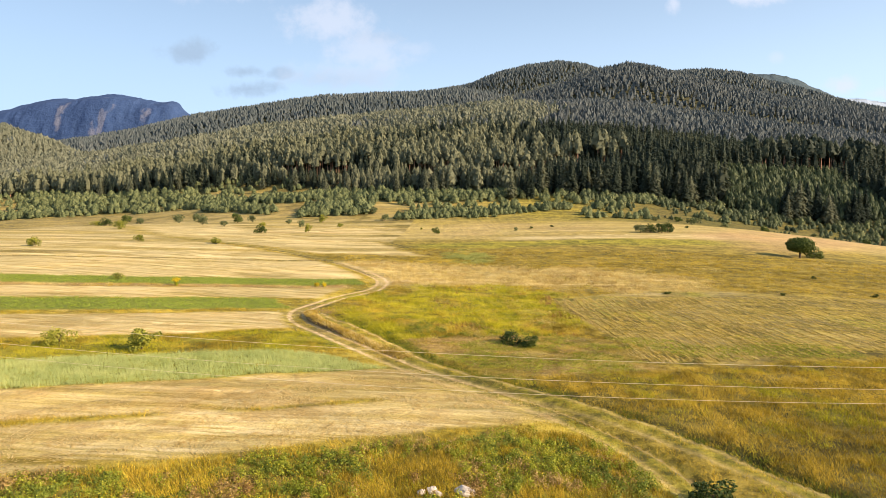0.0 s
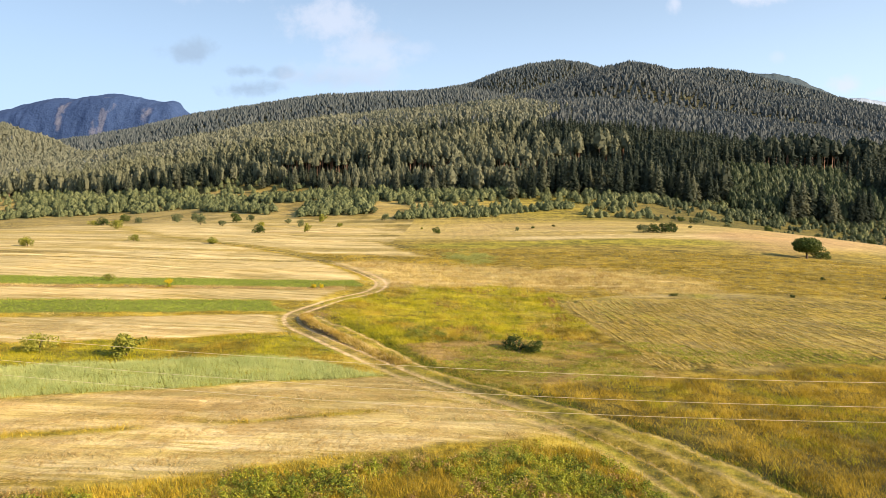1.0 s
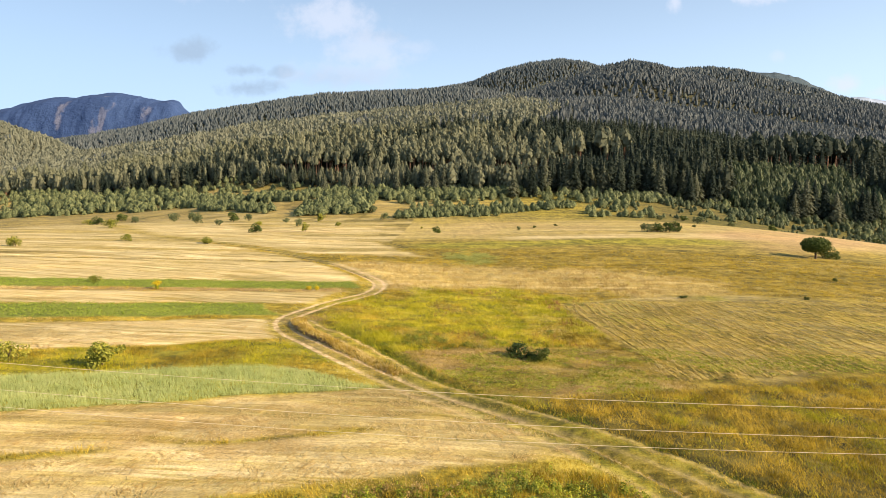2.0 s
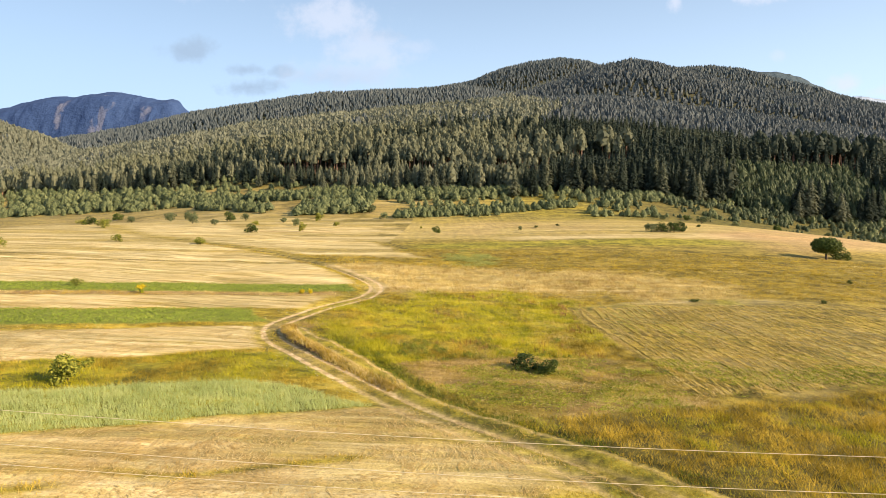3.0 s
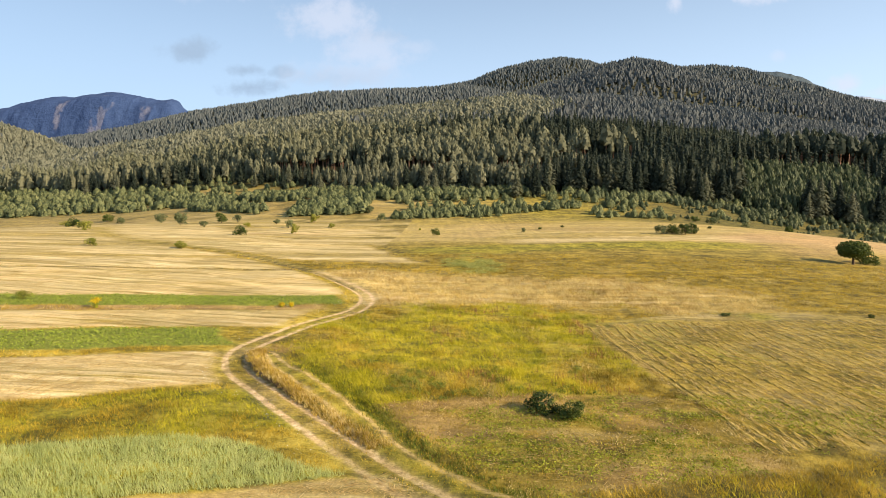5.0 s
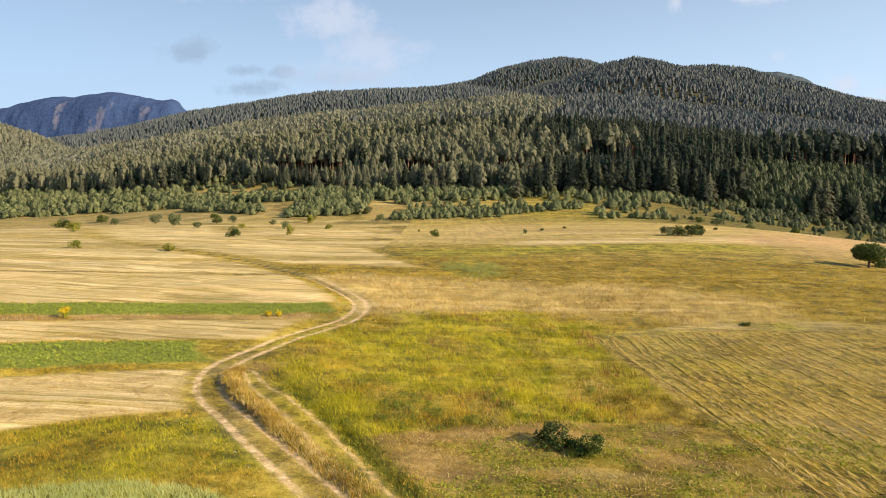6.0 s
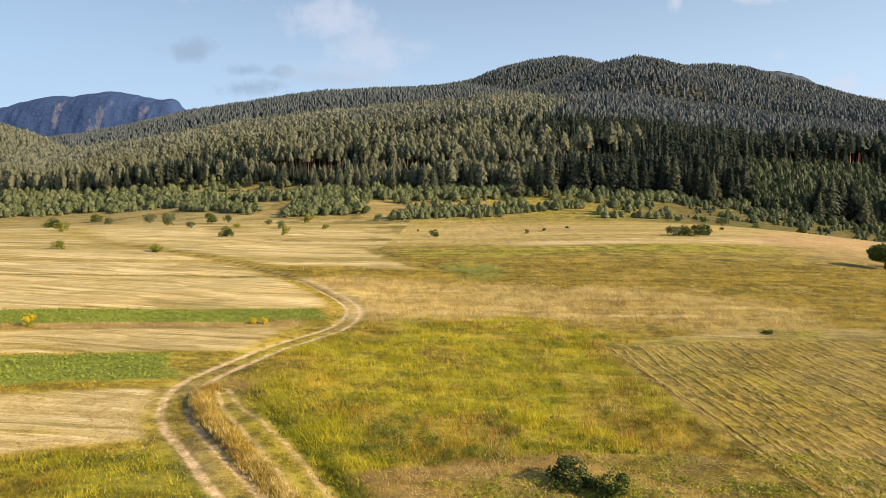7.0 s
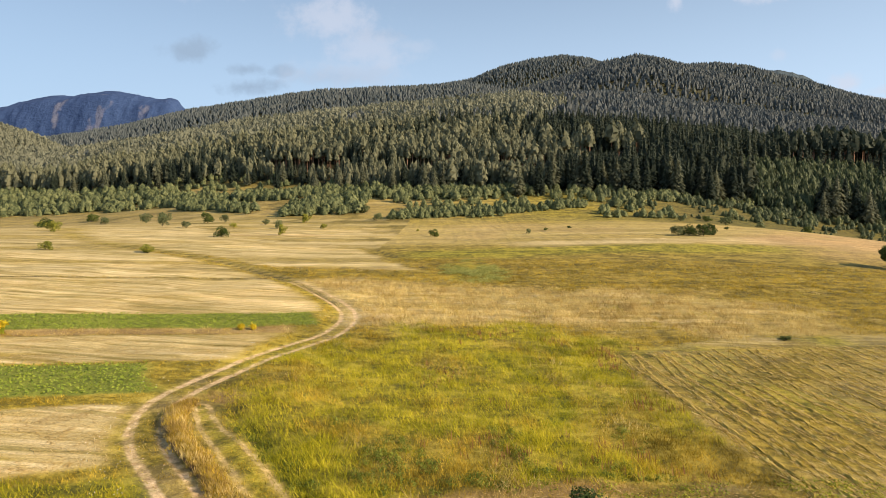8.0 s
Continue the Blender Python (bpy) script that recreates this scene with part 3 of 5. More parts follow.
    lush += 0.45 * kind["verge"] * (n < 70) + 0.60 * kind["scalp"] * smooth(0.46, 0.58, fnoise(0.7 * x, 1.6 * y, 5, 51)) + 0.35 * fringe * smooth(-40, 60, x) + 0.4 * fringe * smooth(100, 180, x) * smooth(0.42, 0.62, fnoise(x, y, 30, 39)) + 0.25 * grazed + 0.5 * kind["swath"] * smooth(0.5, 0.65, fnoise(x, y, 12, 29)) + kind["lush"] * 0.62 + 0.75 * kind["cereal"] + 0.5 * runnel + 0.55 * meadow * green_band + 0.6 * meadow * herbs + 0.10 * edge_green
    lines_ = smooth(0.60, 0.72, vnoise(n, 0 * n + 0.01 * s, 3.4, 24)) * smooth(0.4, 0.55, fnoise(s, n, 40, 25))
    fringe = fringe * (1 - 0.7 * upper)
    thick_ = smooth(308, 334, y - 0.16 * np.abs(np.minimum(x + 40, 0)))
    olive += 0.7 * thick_ + 0.8 * kind["uncut"] + 0.5 * upper * furrow + 0.35 * fringe + 0.75 * fringe * smooth(40, 90, x)
    olive += 0.78 * kind["swath"] + 0.7 * kind["scalp"] + 0.6 * kind["olive"] + (0.5 + 0.5 * (n > 130)) * kind["verge"] + (0.35 + 0.35 * smooth(25, 55, x)) * meadow * (1 - blob) * (1 - tan) * (1 - smooth(150, 220, y))
    red += 0.12 * fringe + 0.5 * far_left * band(y - 208 - 0.53 * (x + 84.5), 0, 6, 2) * band(x, -92, -36, 5) + 0.22 * meadow * band(y, 215, 300, 15) * smooth(0.45, 0.6, fnoise(x, y, 25, 50)) * smooth(-10, 10, x)
    # dark colour laid along the ditch lines in place of their shade
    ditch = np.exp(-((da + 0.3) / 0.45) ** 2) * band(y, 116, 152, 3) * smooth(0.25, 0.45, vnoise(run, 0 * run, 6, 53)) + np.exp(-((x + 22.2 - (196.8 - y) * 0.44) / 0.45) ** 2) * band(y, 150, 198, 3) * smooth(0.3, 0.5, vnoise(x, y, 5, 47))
    ditch_b_shade = np.exp(-((db - gauge_b - 0.8) / 0.30) ** 2) * band(y, 22, 78, 3) * (0.35 + 0.65 * smooth(0.35, 0.55, vnoise(x, y, 3.0, 118)))
    # wood litter and darker slope, plus shade painted in ditches and under tall grass
    kind["floor"] = floor_ + 0.30 * kind["lush"] * smooth(0.52, 0.66, fnoise(x, y, 3.0, 121)) + 0.75 * ditch_b_shade + 0.8 * ditch + 0.08 * fringe + 0.60 * fringe * smooth(50, 140, x) + 0.38 * far_left * lines_ + far_left * tongue * 0.08 + 0.12 * kind["swath"] + 0.34 * kind["scalp"] * (0.4 + 0.6 * smooth(0.4, 0.6, fnoise(x, y, 2.2, 123))) + kind["olive"] * 0.40 + 0.25 * kind["verge"] + 0.40 * kind["weeds"] + 0.24 * meadow * (1 - blob) * (1 - tan) * (1 - smooth(150, 220, y)) * (1 - green_band)
    patch = fnoise(x, y, 6.0, 17)
    tan_far = tan_far * (1 - 0.7 * fringe)
    olive += 0.30 * mown * (n < 51.5) * smooth(0.40, 0.6, fnoise(0.4 * x, y, 4.0, 122))
    straw += mown * (1 - 0.24 * (n < 51.5)) * (0.75 + 0.25 * patch) * (1 - 0.7 * far_left * lines_) + kind["swath"] * (0.20 * smooth(0.4, 0.62, patch) + 0.40 * smooth(-1, 1.5, y - row_top) * smooth(0.38, 0.55, fnoise(0.3 * x, y, 2.0, 120))) + kind["scalp"] * (0.02 + 0.26 * smooth(0.52, 0.64, fnoise(0.35 * x, y, 3.0, 54))) + 0.6 * kind["tan"] + 0.42 * meadow * tan_far * (1 - green_band) + 0.6 * meadow * pale_band + 0.6 * fringe * (1 - smooth(-10, 50, x)) * (1 - 0.6 * lines_) + 0.25 * fringe * smooth(0.4, 0.6, fnoise(x, y, 18, 52))
    straw *= 1 - 0.6 * thick_
    red += 0.5 * rosy * meadow + 0.5 * kind["scalp"] * smooth(0.44, 0.6, patch) + 0.25 * mown * smooth(0.55, 0.7, patch) * (n < 51) + 0.7 * kind["verge"] * (n > 99) * (n < 104)
    # wheel ruts
    bare = 1.0 - 0.72 * (1 - smooth(48, 64, y)) - 0.65 * smooth(118, 132, y)
    rut_a = np.exp(-((np.abs(da) - 0.85) / 0.30) ** 2)
    road = np.exp(-(da / 1.5) ** 4)
    soil += bare * np.maximum(0.35 * rut_a, 0.22 * road * smooth(0.45, 0.75, fnoise(x, y, 2.0, 18)))
    red += 0.8 * np.exp(-(((x + 15.0) / 1.3) ** 2 + ((y - 79.3) / 1.2) ** 2))
    gauge = gauge_b
    rut_b = np.exp(-((np.abs(db) - gauge) / 0.25) ** 2)
    straw += 0.35 * rut_b + 0.35 * rut_a * (1 - bare)
    near_end = 1 - smooth(46, 58, y)
    straw *= 1 - 0.55 * near_end * np.exp(-(da / 2.2) ** 4)
    lush += (0.2 + 0.3 * near_end) * road * (1 - rut_a)
    olive += (0.4 + 0.3 * near_end) * road * (1 - rut_a)
    olive += 0.3 * np.exp(-(db / 1.6) ** 4) * (1 - rut_b)
    pad = np.exp(-(((x + 7) / 5) ** 2 + ((y - 110) / 6) ** 2)) * smooth(0.42, 0.6, fnoise(x, y, 3.0, 19))
    soil += 0.25 * pad
    tall = 0.14 * kind["uncut"] + 0.24 * meadow + 0.26 * kind["lush"] + 0.2 * kind["tan"] + 0.2 * kind["olive"] + 0.06 * kind["verge"] + 0.26 * kind["lush"] * band(y - edge, 0, 8, 2.5) * smooth(0.40, 0.62, fnoise(x, y, 2.6, 119)) + 0.15 * kind["scalp"] + 0.07 * kind["swath"] + 0.22 * (1 - np.clip(mown + kind["potato"] + kind["cereal"] + meadow + kind["swath"] + kind["scalp"], 0, 1))
    grown = 0.55 * (1 - smooth(46, 56, y)) * smooth(0.15, 0.42, np.abs(np.abs(da) - 0.85))
    tall *= np.maximum(np.maximum(smooth(1.25, 2.0, np.abs(da)), grown), 0.45 * (1 - smooth(0.3, 0.55, np.abs(da)))) * smooth(0.25, 0.55, np.abs(np.abs(db) - gauge))
    tall *= 1 - 0.35 * np.exp(-(db / 1.9) ** 4)
    lush += 0.55 * np.exp(-(db / (gauge - 0.2)) ** 4) + 0.5 * np.exp(-((db - gauge - 0.75) / 0.35) ** 2)
    tall = np.maximum(tall, 0.16 * (1 - smooth(0.3, 0.55, np.abs(da))) * (vnoise(x, y, 1.5, 49) > 0.4))
    kind.update(gauge=gauge, bare=bare * (y < 135), mown=np.clip(mown, 0, 1), meadow=meadow, tall=tall, da=da, db=db, run=run, n=n, s=s)
    w = [np.clip(v, 0, 1) for v in (straw, lush, soil, olive, red, crop)]
    return w, kind


def relief(x, y, kind=None):
    """Small forms on the land: ruts, banks, ditches, furrows and tussocks."""
    shape = np.shape(x)
    x, y = np.asarray(x, float).ravel(), np.asarray(y, float).ravel()
    near = (y < 330) & (np.abs(x) < 260) & (y > 5)
    z = np.zeros(x.shape)
    if near.any():
        xx, yy = x[near], y[near]
        if kind is None:
            _, k = cover(xx, yy)
        else:
            k = {key: v[near] for key, v in kind.items()}
        da, db, run = k["da"], k["db"], k["run"]
        calm = 1 - smooth(120, 200, yy)
        h = (fnoise(xx, yy, 1.6, 41) - 0.5) * 0.34 * (k["meadow"] + 0.3) + (fnoise(xx, yy, 7.0, 42) - 0.5) * 0.35
        h *= smooth(1.2, 2.5, np.abs(da))
        h -= 0.07 * np.exp(-((np.abs(da) - 0.85) / 0.30) ** 2) * (0.6 + 0.8 * vnoise(run, 0 * run, 2.5, 43))
        h -= 0.10 * np.exp(-((np.abs(db) - 0.8 + 0.32 * smooth(68, 76, yy)) / 0.28) ** 2) * calm
        h -= 0.12 * np.exp(-(da / 2.2) ** 4) * calm
        # bank along the inside of the bend, and the ditch beyond the second track
        bend = band(yy, 56, 79, 3.0)
        h += 0.12 * bend * band(da, 1.60, 2.6, 0.42)
        h -= 0.10 * bend * band(da, 0.7, 1.3, 0.3)
        h -= 0.45 * np.exp(-((db - 1.75) / 0.40) ** 2) * band(yy, 20, 80, 3) * (0.4 + 0.9 * vnoise(xx, yy, 4.0, 44))
        h -= 0.14 * k["runnel"]
        h -= 0.22 * np.exp(-((da + 0.3) / 0.6) ** 2) * band(yy, 114, 152, 3)
        h -= 0.35 * np.exp(-((da - 1.2) / 0.35) ** 2) * band(yy, 24, 45, 3)
        h += (vnoise(k["s"] * 0.12, k["n"], 0.9, 46) - 0.5) * 0.07 * k["mown"] * (1 - 0.8 * smooth(125, 190, yy))
        z[near] = h
    return z.reshape(shape)


def height(x, y):
    return land(x, y) + relief(x, y)


# ---- ground ----
def graded(fine_from, fine_to, step, low, high, growth):
    """Grid lines: even in the middle, wider and wider outside."""
    lines = list(np.arange(fine_from, fine_to + 0.01, step))
    d = step
    while lines[-1] < high:
        d *= growth
        lines.append(min(lines[-1] + d, high))
    d = step
    while lines[0] > low:
        d *= growth
        lines.insert(0, max(lines[0] - d, low))
    return np.array(lines)


gx = graded(-42, 46, 0.45, -4600, 4600, 1.07)
gy = graded(27, 110, 0.41, -1500, 4700, 1.038)
GX, GY = np.meshgrid(gx, gy)
w_, k_ = cover(GX, GY)
GZ = land(GX, GY) + relief(GX, GY, k_).reshape(GX.shape)
nx, ny = len(gx), len(gy)
ids = np.arange(nx * ny).reshape(ny, nx)
quads = np.stack([ids[:-1, :-1], ids[:-1, 1:], ids[1:, 1:], ids[1:, :-1]], -1).reshape(-1, 4)
full = np.ones(nx * ny)
ground_mesh = mesh_from("ground", np.stack([GX.ravel(), GY.ravel(), GZ.ravel()], -1), quads, [M_GROUND],
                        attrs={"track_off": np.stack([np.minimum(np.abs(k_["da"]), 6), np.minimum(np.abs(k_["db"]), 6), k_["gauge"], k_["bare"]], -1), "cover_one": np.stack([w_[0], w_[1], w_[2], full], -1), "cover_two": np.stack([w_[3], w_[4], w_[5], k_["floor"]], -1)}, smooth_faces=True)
tagged(new("ground", ground_mesh), "mown and unmown meadow land rising into wooded hills", "ground", kind="structure")


# ---- far mountains ----
ROCKS = [(-2035, 0.74, 50, 0.16, 0.85), (-1815, 0.72, 72, 0.22, 1.05), (-1945, 0.70, 30, 0.13, 0.75), (-2290, 0.52, 60, 0.10, 0.75), (-1590, 0.74, 50, 0.13, 0.75), (-1500, 0.84, 40, 0.08, 0.6), (-1690, 0.78, 34, 0.10, 0.6)]


def mountain(name, crest, far, depth, foot, mat, label, cliffs=0.0, seed=0):
    """A far range: its crest line as (side, height) pairs at a distance, with a broken front slope."""
    cx, cz = np.array(crest, float).T
    xs = np.linspace(cx[0], cx[-1], 330 if cliffs else 160)
    top = np.interp(xs, cx, cz) + (fnoise(xs, 0 * xs, 60, seed, 4) - 0.5) * 20
    rows = np.r_[np.linspace(0, 1, 56 if cliffs else 24), 1.15, 1.5]
    V, tone = [], []
    for t in rows:
        if t <= 1:
            cliff = cliffs * smooth(0.30, 0.85, t) + (1 - cliffs) * t
            z = foot + (top - foot) * (cliff * 0.75 + 0.25 * t)
            fold = 1 - np.abs(2 * fnoise(xs, 0 * xs + t * 420, 210, seed + 1, 4) - 1)
            gully = fold * depth * 0.12 * np.sin(math.pi * t)
            z = z + (fnoise(xs, 0 * xs + t * 500, 110, seed + 2, 4) - 0.5) * 46 * np.sin(math.pi * t)
            yy = far - depth * (1 - t) - gully
        else:
            z = top - (t - 1) * (top - foot) * 1.6
            yy = np.full(xs.shape, far + depth * (t - 1))
        V.append(np.stack([xs, yy, z], -1))
        patchy = smooth(0.34, 0.56, fnoise(xs - 60 * t, 0 * xs + t * 420, 80, seed + 3, 4)) * sum(k * np.exp(-(((xs - a) / w) ** 2 + ((t - b) / v) ** 2)) for a, b, w, v, k in ROCKS)
        tone.append(np.clip(patchy, 0, 1) * cliffs)
    V, tone = np.vstack(V), np.concatenate(tone)
    n, m = len(xs), len(rows)
    i = np.arange(n * m).reshape(m, n)
    q = np.stack([i[:-1, :-1], i[:-1, 1:], i[1:, 1:], i[1:, :-1]], -1).reshape(-1, 4)
    return tagged(new(name, mesh_from(name, V, q, [mat], attrs={"tone": tone}, smooth_faces=True)), label, "mountain", kind="structure")


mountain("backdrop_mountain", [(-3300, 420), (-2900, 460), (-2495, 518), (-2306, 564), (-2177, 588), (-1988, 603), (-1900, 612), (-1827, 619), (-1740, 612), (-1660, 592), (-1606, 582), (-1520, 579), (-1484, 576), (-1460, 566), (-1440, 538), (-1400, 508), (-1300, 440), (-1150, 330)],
         3500, 420, 60, M_MOUNTAIN_HAZE, "wooded mountain painted haze blue, with pale rock cliffs", 0.8, 51)
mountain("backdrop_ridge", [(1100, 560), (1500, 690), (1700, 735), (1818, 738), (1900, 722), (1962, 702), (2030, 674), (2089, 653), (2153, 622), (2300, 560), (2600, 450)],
         3500, 500, 60, M_FAR_RIDGE_HAZE, "wooded ridge behind the near hills, haze painted into its colour", 0.0, 61)
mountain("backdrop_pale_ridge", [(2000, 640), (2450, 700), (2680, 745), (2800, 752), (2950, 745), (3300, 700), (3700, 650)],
         4400, 500, 60, M_PALE_RIDGE_HAZE, "distant ridge at the skyline, painted very pale for haze", 0.0, 71)


# ---- trees ----
def fuzz_crown(count, seed, width=0.16, low=0.1, size=0.07, fall=-0.5, round_=0.8, core=6, body=1.0):
    """A crown of unit height: a slim core cone hidden in many small boughs that point out and fall (or rise)."""
    r = np.random.default_rng(seed)
    V, F = [], []

    def reach(t):
        return width * ((1 - t) ** round_ * (0.55 + 0.45 * min(1.0, t / (0.18 if fall < 0 else 0.35))) + 0.04)

    if core:
        rings = ((low, 0.30), (low + 0.16 * (1 - low), 0.80), (low + 0.55 * (1 - low), 0.50 if round_ > 0.6 else 0.66))
        for z, w in rings:
            for j in range(core):
                a = (j + 0.5 * r.uniform()) / core * 6.283
                q = body * w * width * r.uniform(0.85, 1.15)
                V.append((q * math.cos(a), q * math.sin(a), z + r.uniform(-0.03, 0.03)))
        V.append((0, 0, 0.97 if round_ > 0.6 else 0.9))
        for k in range(2):
            for j in range(core):
                a, b = k * core + j, k * core + (j + 1) % core
                F += [(a, b, b + core), (a, b + core, a + core)]
        F += [(2 * core + j, 2 * core + (j + 1) % core, 3 * core) for j in range(core)]
    for k in range(count):
        t = 1 - (1 - (k + r.uniform()) / count * 0.985) ** (1 / (1 + round_))
        z, a = low + (1 - low) * t, r.uniform(0, 6.283)
        q = reach(t) * r.uniform(0.55, 1.12)
        out, tan_ = np.array([math.cos(a), math.sin(a), 0.0]), np.array([-math.sin(a), math.cos(a), r.uniform(-0.4, 0.4)])
        s_ = size * (1 - 0.45 * t) * r.uniform(0.7, 1.35)
        tip = out * (q + 0.45 * s_) + [0, 0, z + fall * s_ * r.uniform(0.4, 1.2)]
        root = out * max(q - 0.75 * s_, 0.0) + [0, 0, z + 0.3 * s_]
        o = len(V)
        V += [tuple(root - tan_ * s_ * 0.62), tuple(root + tan_ * s_ * 0.62), tuple(tip)]
        F.append((o, o + 1, o + 2))
    return np.array(V), np.array(F)


def puff_crown(count, seed, width=0.2, low=0.35, high=1.0, size=0.09, lean=0.5):
    """A rounded crown of unit height out of many small leaning leaf clumps."""
    r = np.random.default_rng(seed)
    V, F = [], []
    for _ in range(count):
        t = r.uniform(0, 1) ** 0.85
        z = low + (high - low) * t
        prof = math.sin(math.pi * min(1, 0.18 + 0.82 * t) ** 0.8) ** 0.6 if t < 0.98 else 0.15
        a, q = r.uniform(0, 2 * math.pi), width * prof * math.sqrt(r.uniform(0.25, 1)) * r.uniform(0.8, 1.15)
        c = np.array([q * math.cos(a), q * math.sin(a), z])
        out = np.array([math.cos(a), math.sin(a), lean])
        side_ = np.array([-math.sin(a), math.cos(a), r.uniform(-0.5, 0.5)])
        up_ = np.cross(out, side_)
        s_ = size * r.uniform(0.6, 1.3)
        o = len(V)
        V += [c - side_ * s_ * 0.8 - up_ * s_ * 0.5, c + side_ * s_ * 0.8 - up_ * s_ * 0.5, c + out * s_ * 0.3 + up_ * s_ * 1.1]
        F.append((o, o + 1, o + 2))
    return np.array(V), np.array(F)


def stem(height_, radius, sides=5, taper=0.3):
    V, F = [], []
    for k, (z, rr) in enumerate(((0, radius), (height_, radius * taper))):
        for j in range(sides):
            a = j / sides * 2 * math.pi
            V.append((rr * math.cos(a), rr * math.sin(a), z))
    for j in range(sides):
        n = (j + 1) % sides
        F += [(j, n, sides + n), (j, sides + n, sides + j)]
    return np.array(V), np.array(F)


def joined(pieces):
    """One set of vertices, triangles and material numbers from (vertices, triangles, material)."""
    V, F, I, o = [], [], [], 0
    for v, f, m in pieces:
        V.append(v)
        F.append(f + o)
        I.append(np.full(len(f), m))
        o += len(v)
    return np.vstack(V), np.vstack(F), np.concatenate(I)


def scatter(name, templates, pts, heights, widths, tones, mats, label, category):
    """Many trees or plants as one object: each point takes one of the templates."""
    r = np.random.default_rng(len(pts))
    pick, turn = r.integers(0, len(templates), len(pts)), r.uniform(0, 6.283, len(pts))
    VV, FF, II, TT, o = [], [], [], [], 0
    for k, (v, f, m) in enumerate(templates):
        sel = np.flatnonzero(pick == k)
        if not len(sel):
            continue
        c, s = np.cos(turn[sel])[:, None], np.sin(turn[sel])[:, None]
        w, h = (heights[sel] * widths[sel])[:, None], heights[sel][:, None]
        P = np.stack([(v[:, 0] * c - v[:, 1] * s) * w, (v[:, 0] * s + v[:, 1] * c) * w, v[:, 2] * h], -1) + pts[sel][:, None, :]
        VV.append(P.reshape(-1, 3))
        FF.append((f[None] + (np.arange(len(sel)) * len(v))[:, None, None] + o).reshape(-1, 3))
        II.append(np.tile(m, len(sel)))
        TT.append(np.repeat(tones[sel], len(v)))
        o += len(sel) * len(v)
    me = mesh_from(name, np.vstack(VV), np.vstack(FF), mats, np.concatenate(II), {"tone": np.concatenate(TT)})
    return tagged(new(name, me), label, category, kind="stuff")


def jitter_grid(y0, y1, spacing, reach=0.86):
    ys = np.arange(y0, y1, spacing)
    out = []
    for y in ys:
        xs = np.arange(-reach * y - 60, reach * y + 60, spacing)
        out.append(np.stack([xs + rng.uniform(-0.48, 0.48, len(xs)) * spacing, y + rng.uniform(-0.48, 0.48, len(xs)) * spacing], -1))
    return np.vstack(out)


def round_crown_of(count, seed, width, low, size, core=5):
    """A rounded pine crown: clumps over a hidden core."""
    v, f = fuzz_crown(0, seed, 0.95 * width, low, size, 0.0, 0.4, core)
    return joined([(v * [1, 1, 0.97], f, 0), (*puff_crown(count, seed, width, low, 0.93, size, 0.6), 0)])[:2]


def far_crown(seed, width):
    """A plain far conifer: a faceted body with a few boughs."""
    r = np.random.default_rng(seed)
    V = [(0.55 * width * math.cos(a), 0.55 * width * math.sin(a), 0.0) for a in (0.2, 1.8, 3.3, 4.9)]
    V += [(width * r.uniform(0.7, 1.0) * math.cos(a), width * r.uniform(0.7, 1.0) * math.sin(a), r.uniform(0.22, 0.34)) for a in (0.9, 2.5, 4.1, 5.6)]
    V.append((r.uniform(-0.04, 0.04), r.uniform(-0.04, 0.04), 1.0))
    F = [(j, (j + 1) % 4, 4 + j) for j in range(4)] + [(4 + j, (j + 1) % 4, 4 + (j + 1) % 4) for j in range(4)] + [(4 + j, 4 + (j + 1) % 4, 8) for j in range(4)]
    return np.array(V), np.array(F)


spruces_near = [joined([(*fuzz_crown(96, 100 + k, 0.20, 0.05, 0.085, -0.6, 0.72, 5, 0.66), 0), (*stem(0.2, 0.012, 4), 1)]) for k in range(6)]
pines_near = [joined([(*round_crown_of(48, 120 + k, 0.20, 0.18, 0.066), 0), (*stem(0.6, 0.015, 4), 1)]) for k in range(6)]
trunks_near = [joined([(*round_crown_of(40, 130 + k, 0.14, 0.52, 0.060), 0), (*stem(0.75, 0.013, 4, 0.5), 1)]) for k in range(5)]
spruces_mid = [joined([(*fuzz_crown(14, 160 + k, 0.27, 0.04, 0.15, -0.3, 0.52, 4), 0)]) for k in range(8)]
pines_mid = [joined([(*round_crown_of(13, 180 + k, 0.27, 0.08, 0.115, 4), 0)]) for k in range(8)]
spruces_far = [joined([(*far_crown(200 + k, 0.36), 0)]) for k in range(8)]

# a lane where bare trunks show
LANE = [(-130, 488), (-90, 470), (-40, 462), (10, 455), (60, 450), (110, 462), (150, 470)]


def lane(x, y):
    """1 in the lane and in the clearing on the right, 2 just behind them."""
    gap_ = y - np.interp(x, *np.array(LANE, float).T)
    rag = (fnoise(x, y, 14, 86) - 0.5) * 9
    inside = (np.abs(gap_) < 4.5 + rag) & (x > -135) & (x < 155) & (fnoise(x, 0 * x, 22, 87) > 0.46)
    behind = (gap_ >= 4.5 + rag) & (gap_ < 22) & (fnoise(x, 0 * x, 22, 87) > 0.42) & (x > -135) & (x < 155)
    clear = (x > 236) & (x < 345) & (np.abs(y - 472 - 0.05 * (x - 236)) < 6 + rag * 0.5)
    inside |= clear
    behind |= (x > 236) & (x < 345) & (y > 474) & (y < 500) & ~clear
    return inside, behind


def in_stand(x, y):
    """Where the young bright stand grows before the dark wood."""
    near_side = y - (404 + 0.02 * (x - 190))
    return (x > 186 + 0.25 * near_side) & (x < 306 - 0.35 * near_side) & (near_side < 58) & (near_side > 2 + 5 * np.sin(x / 7))


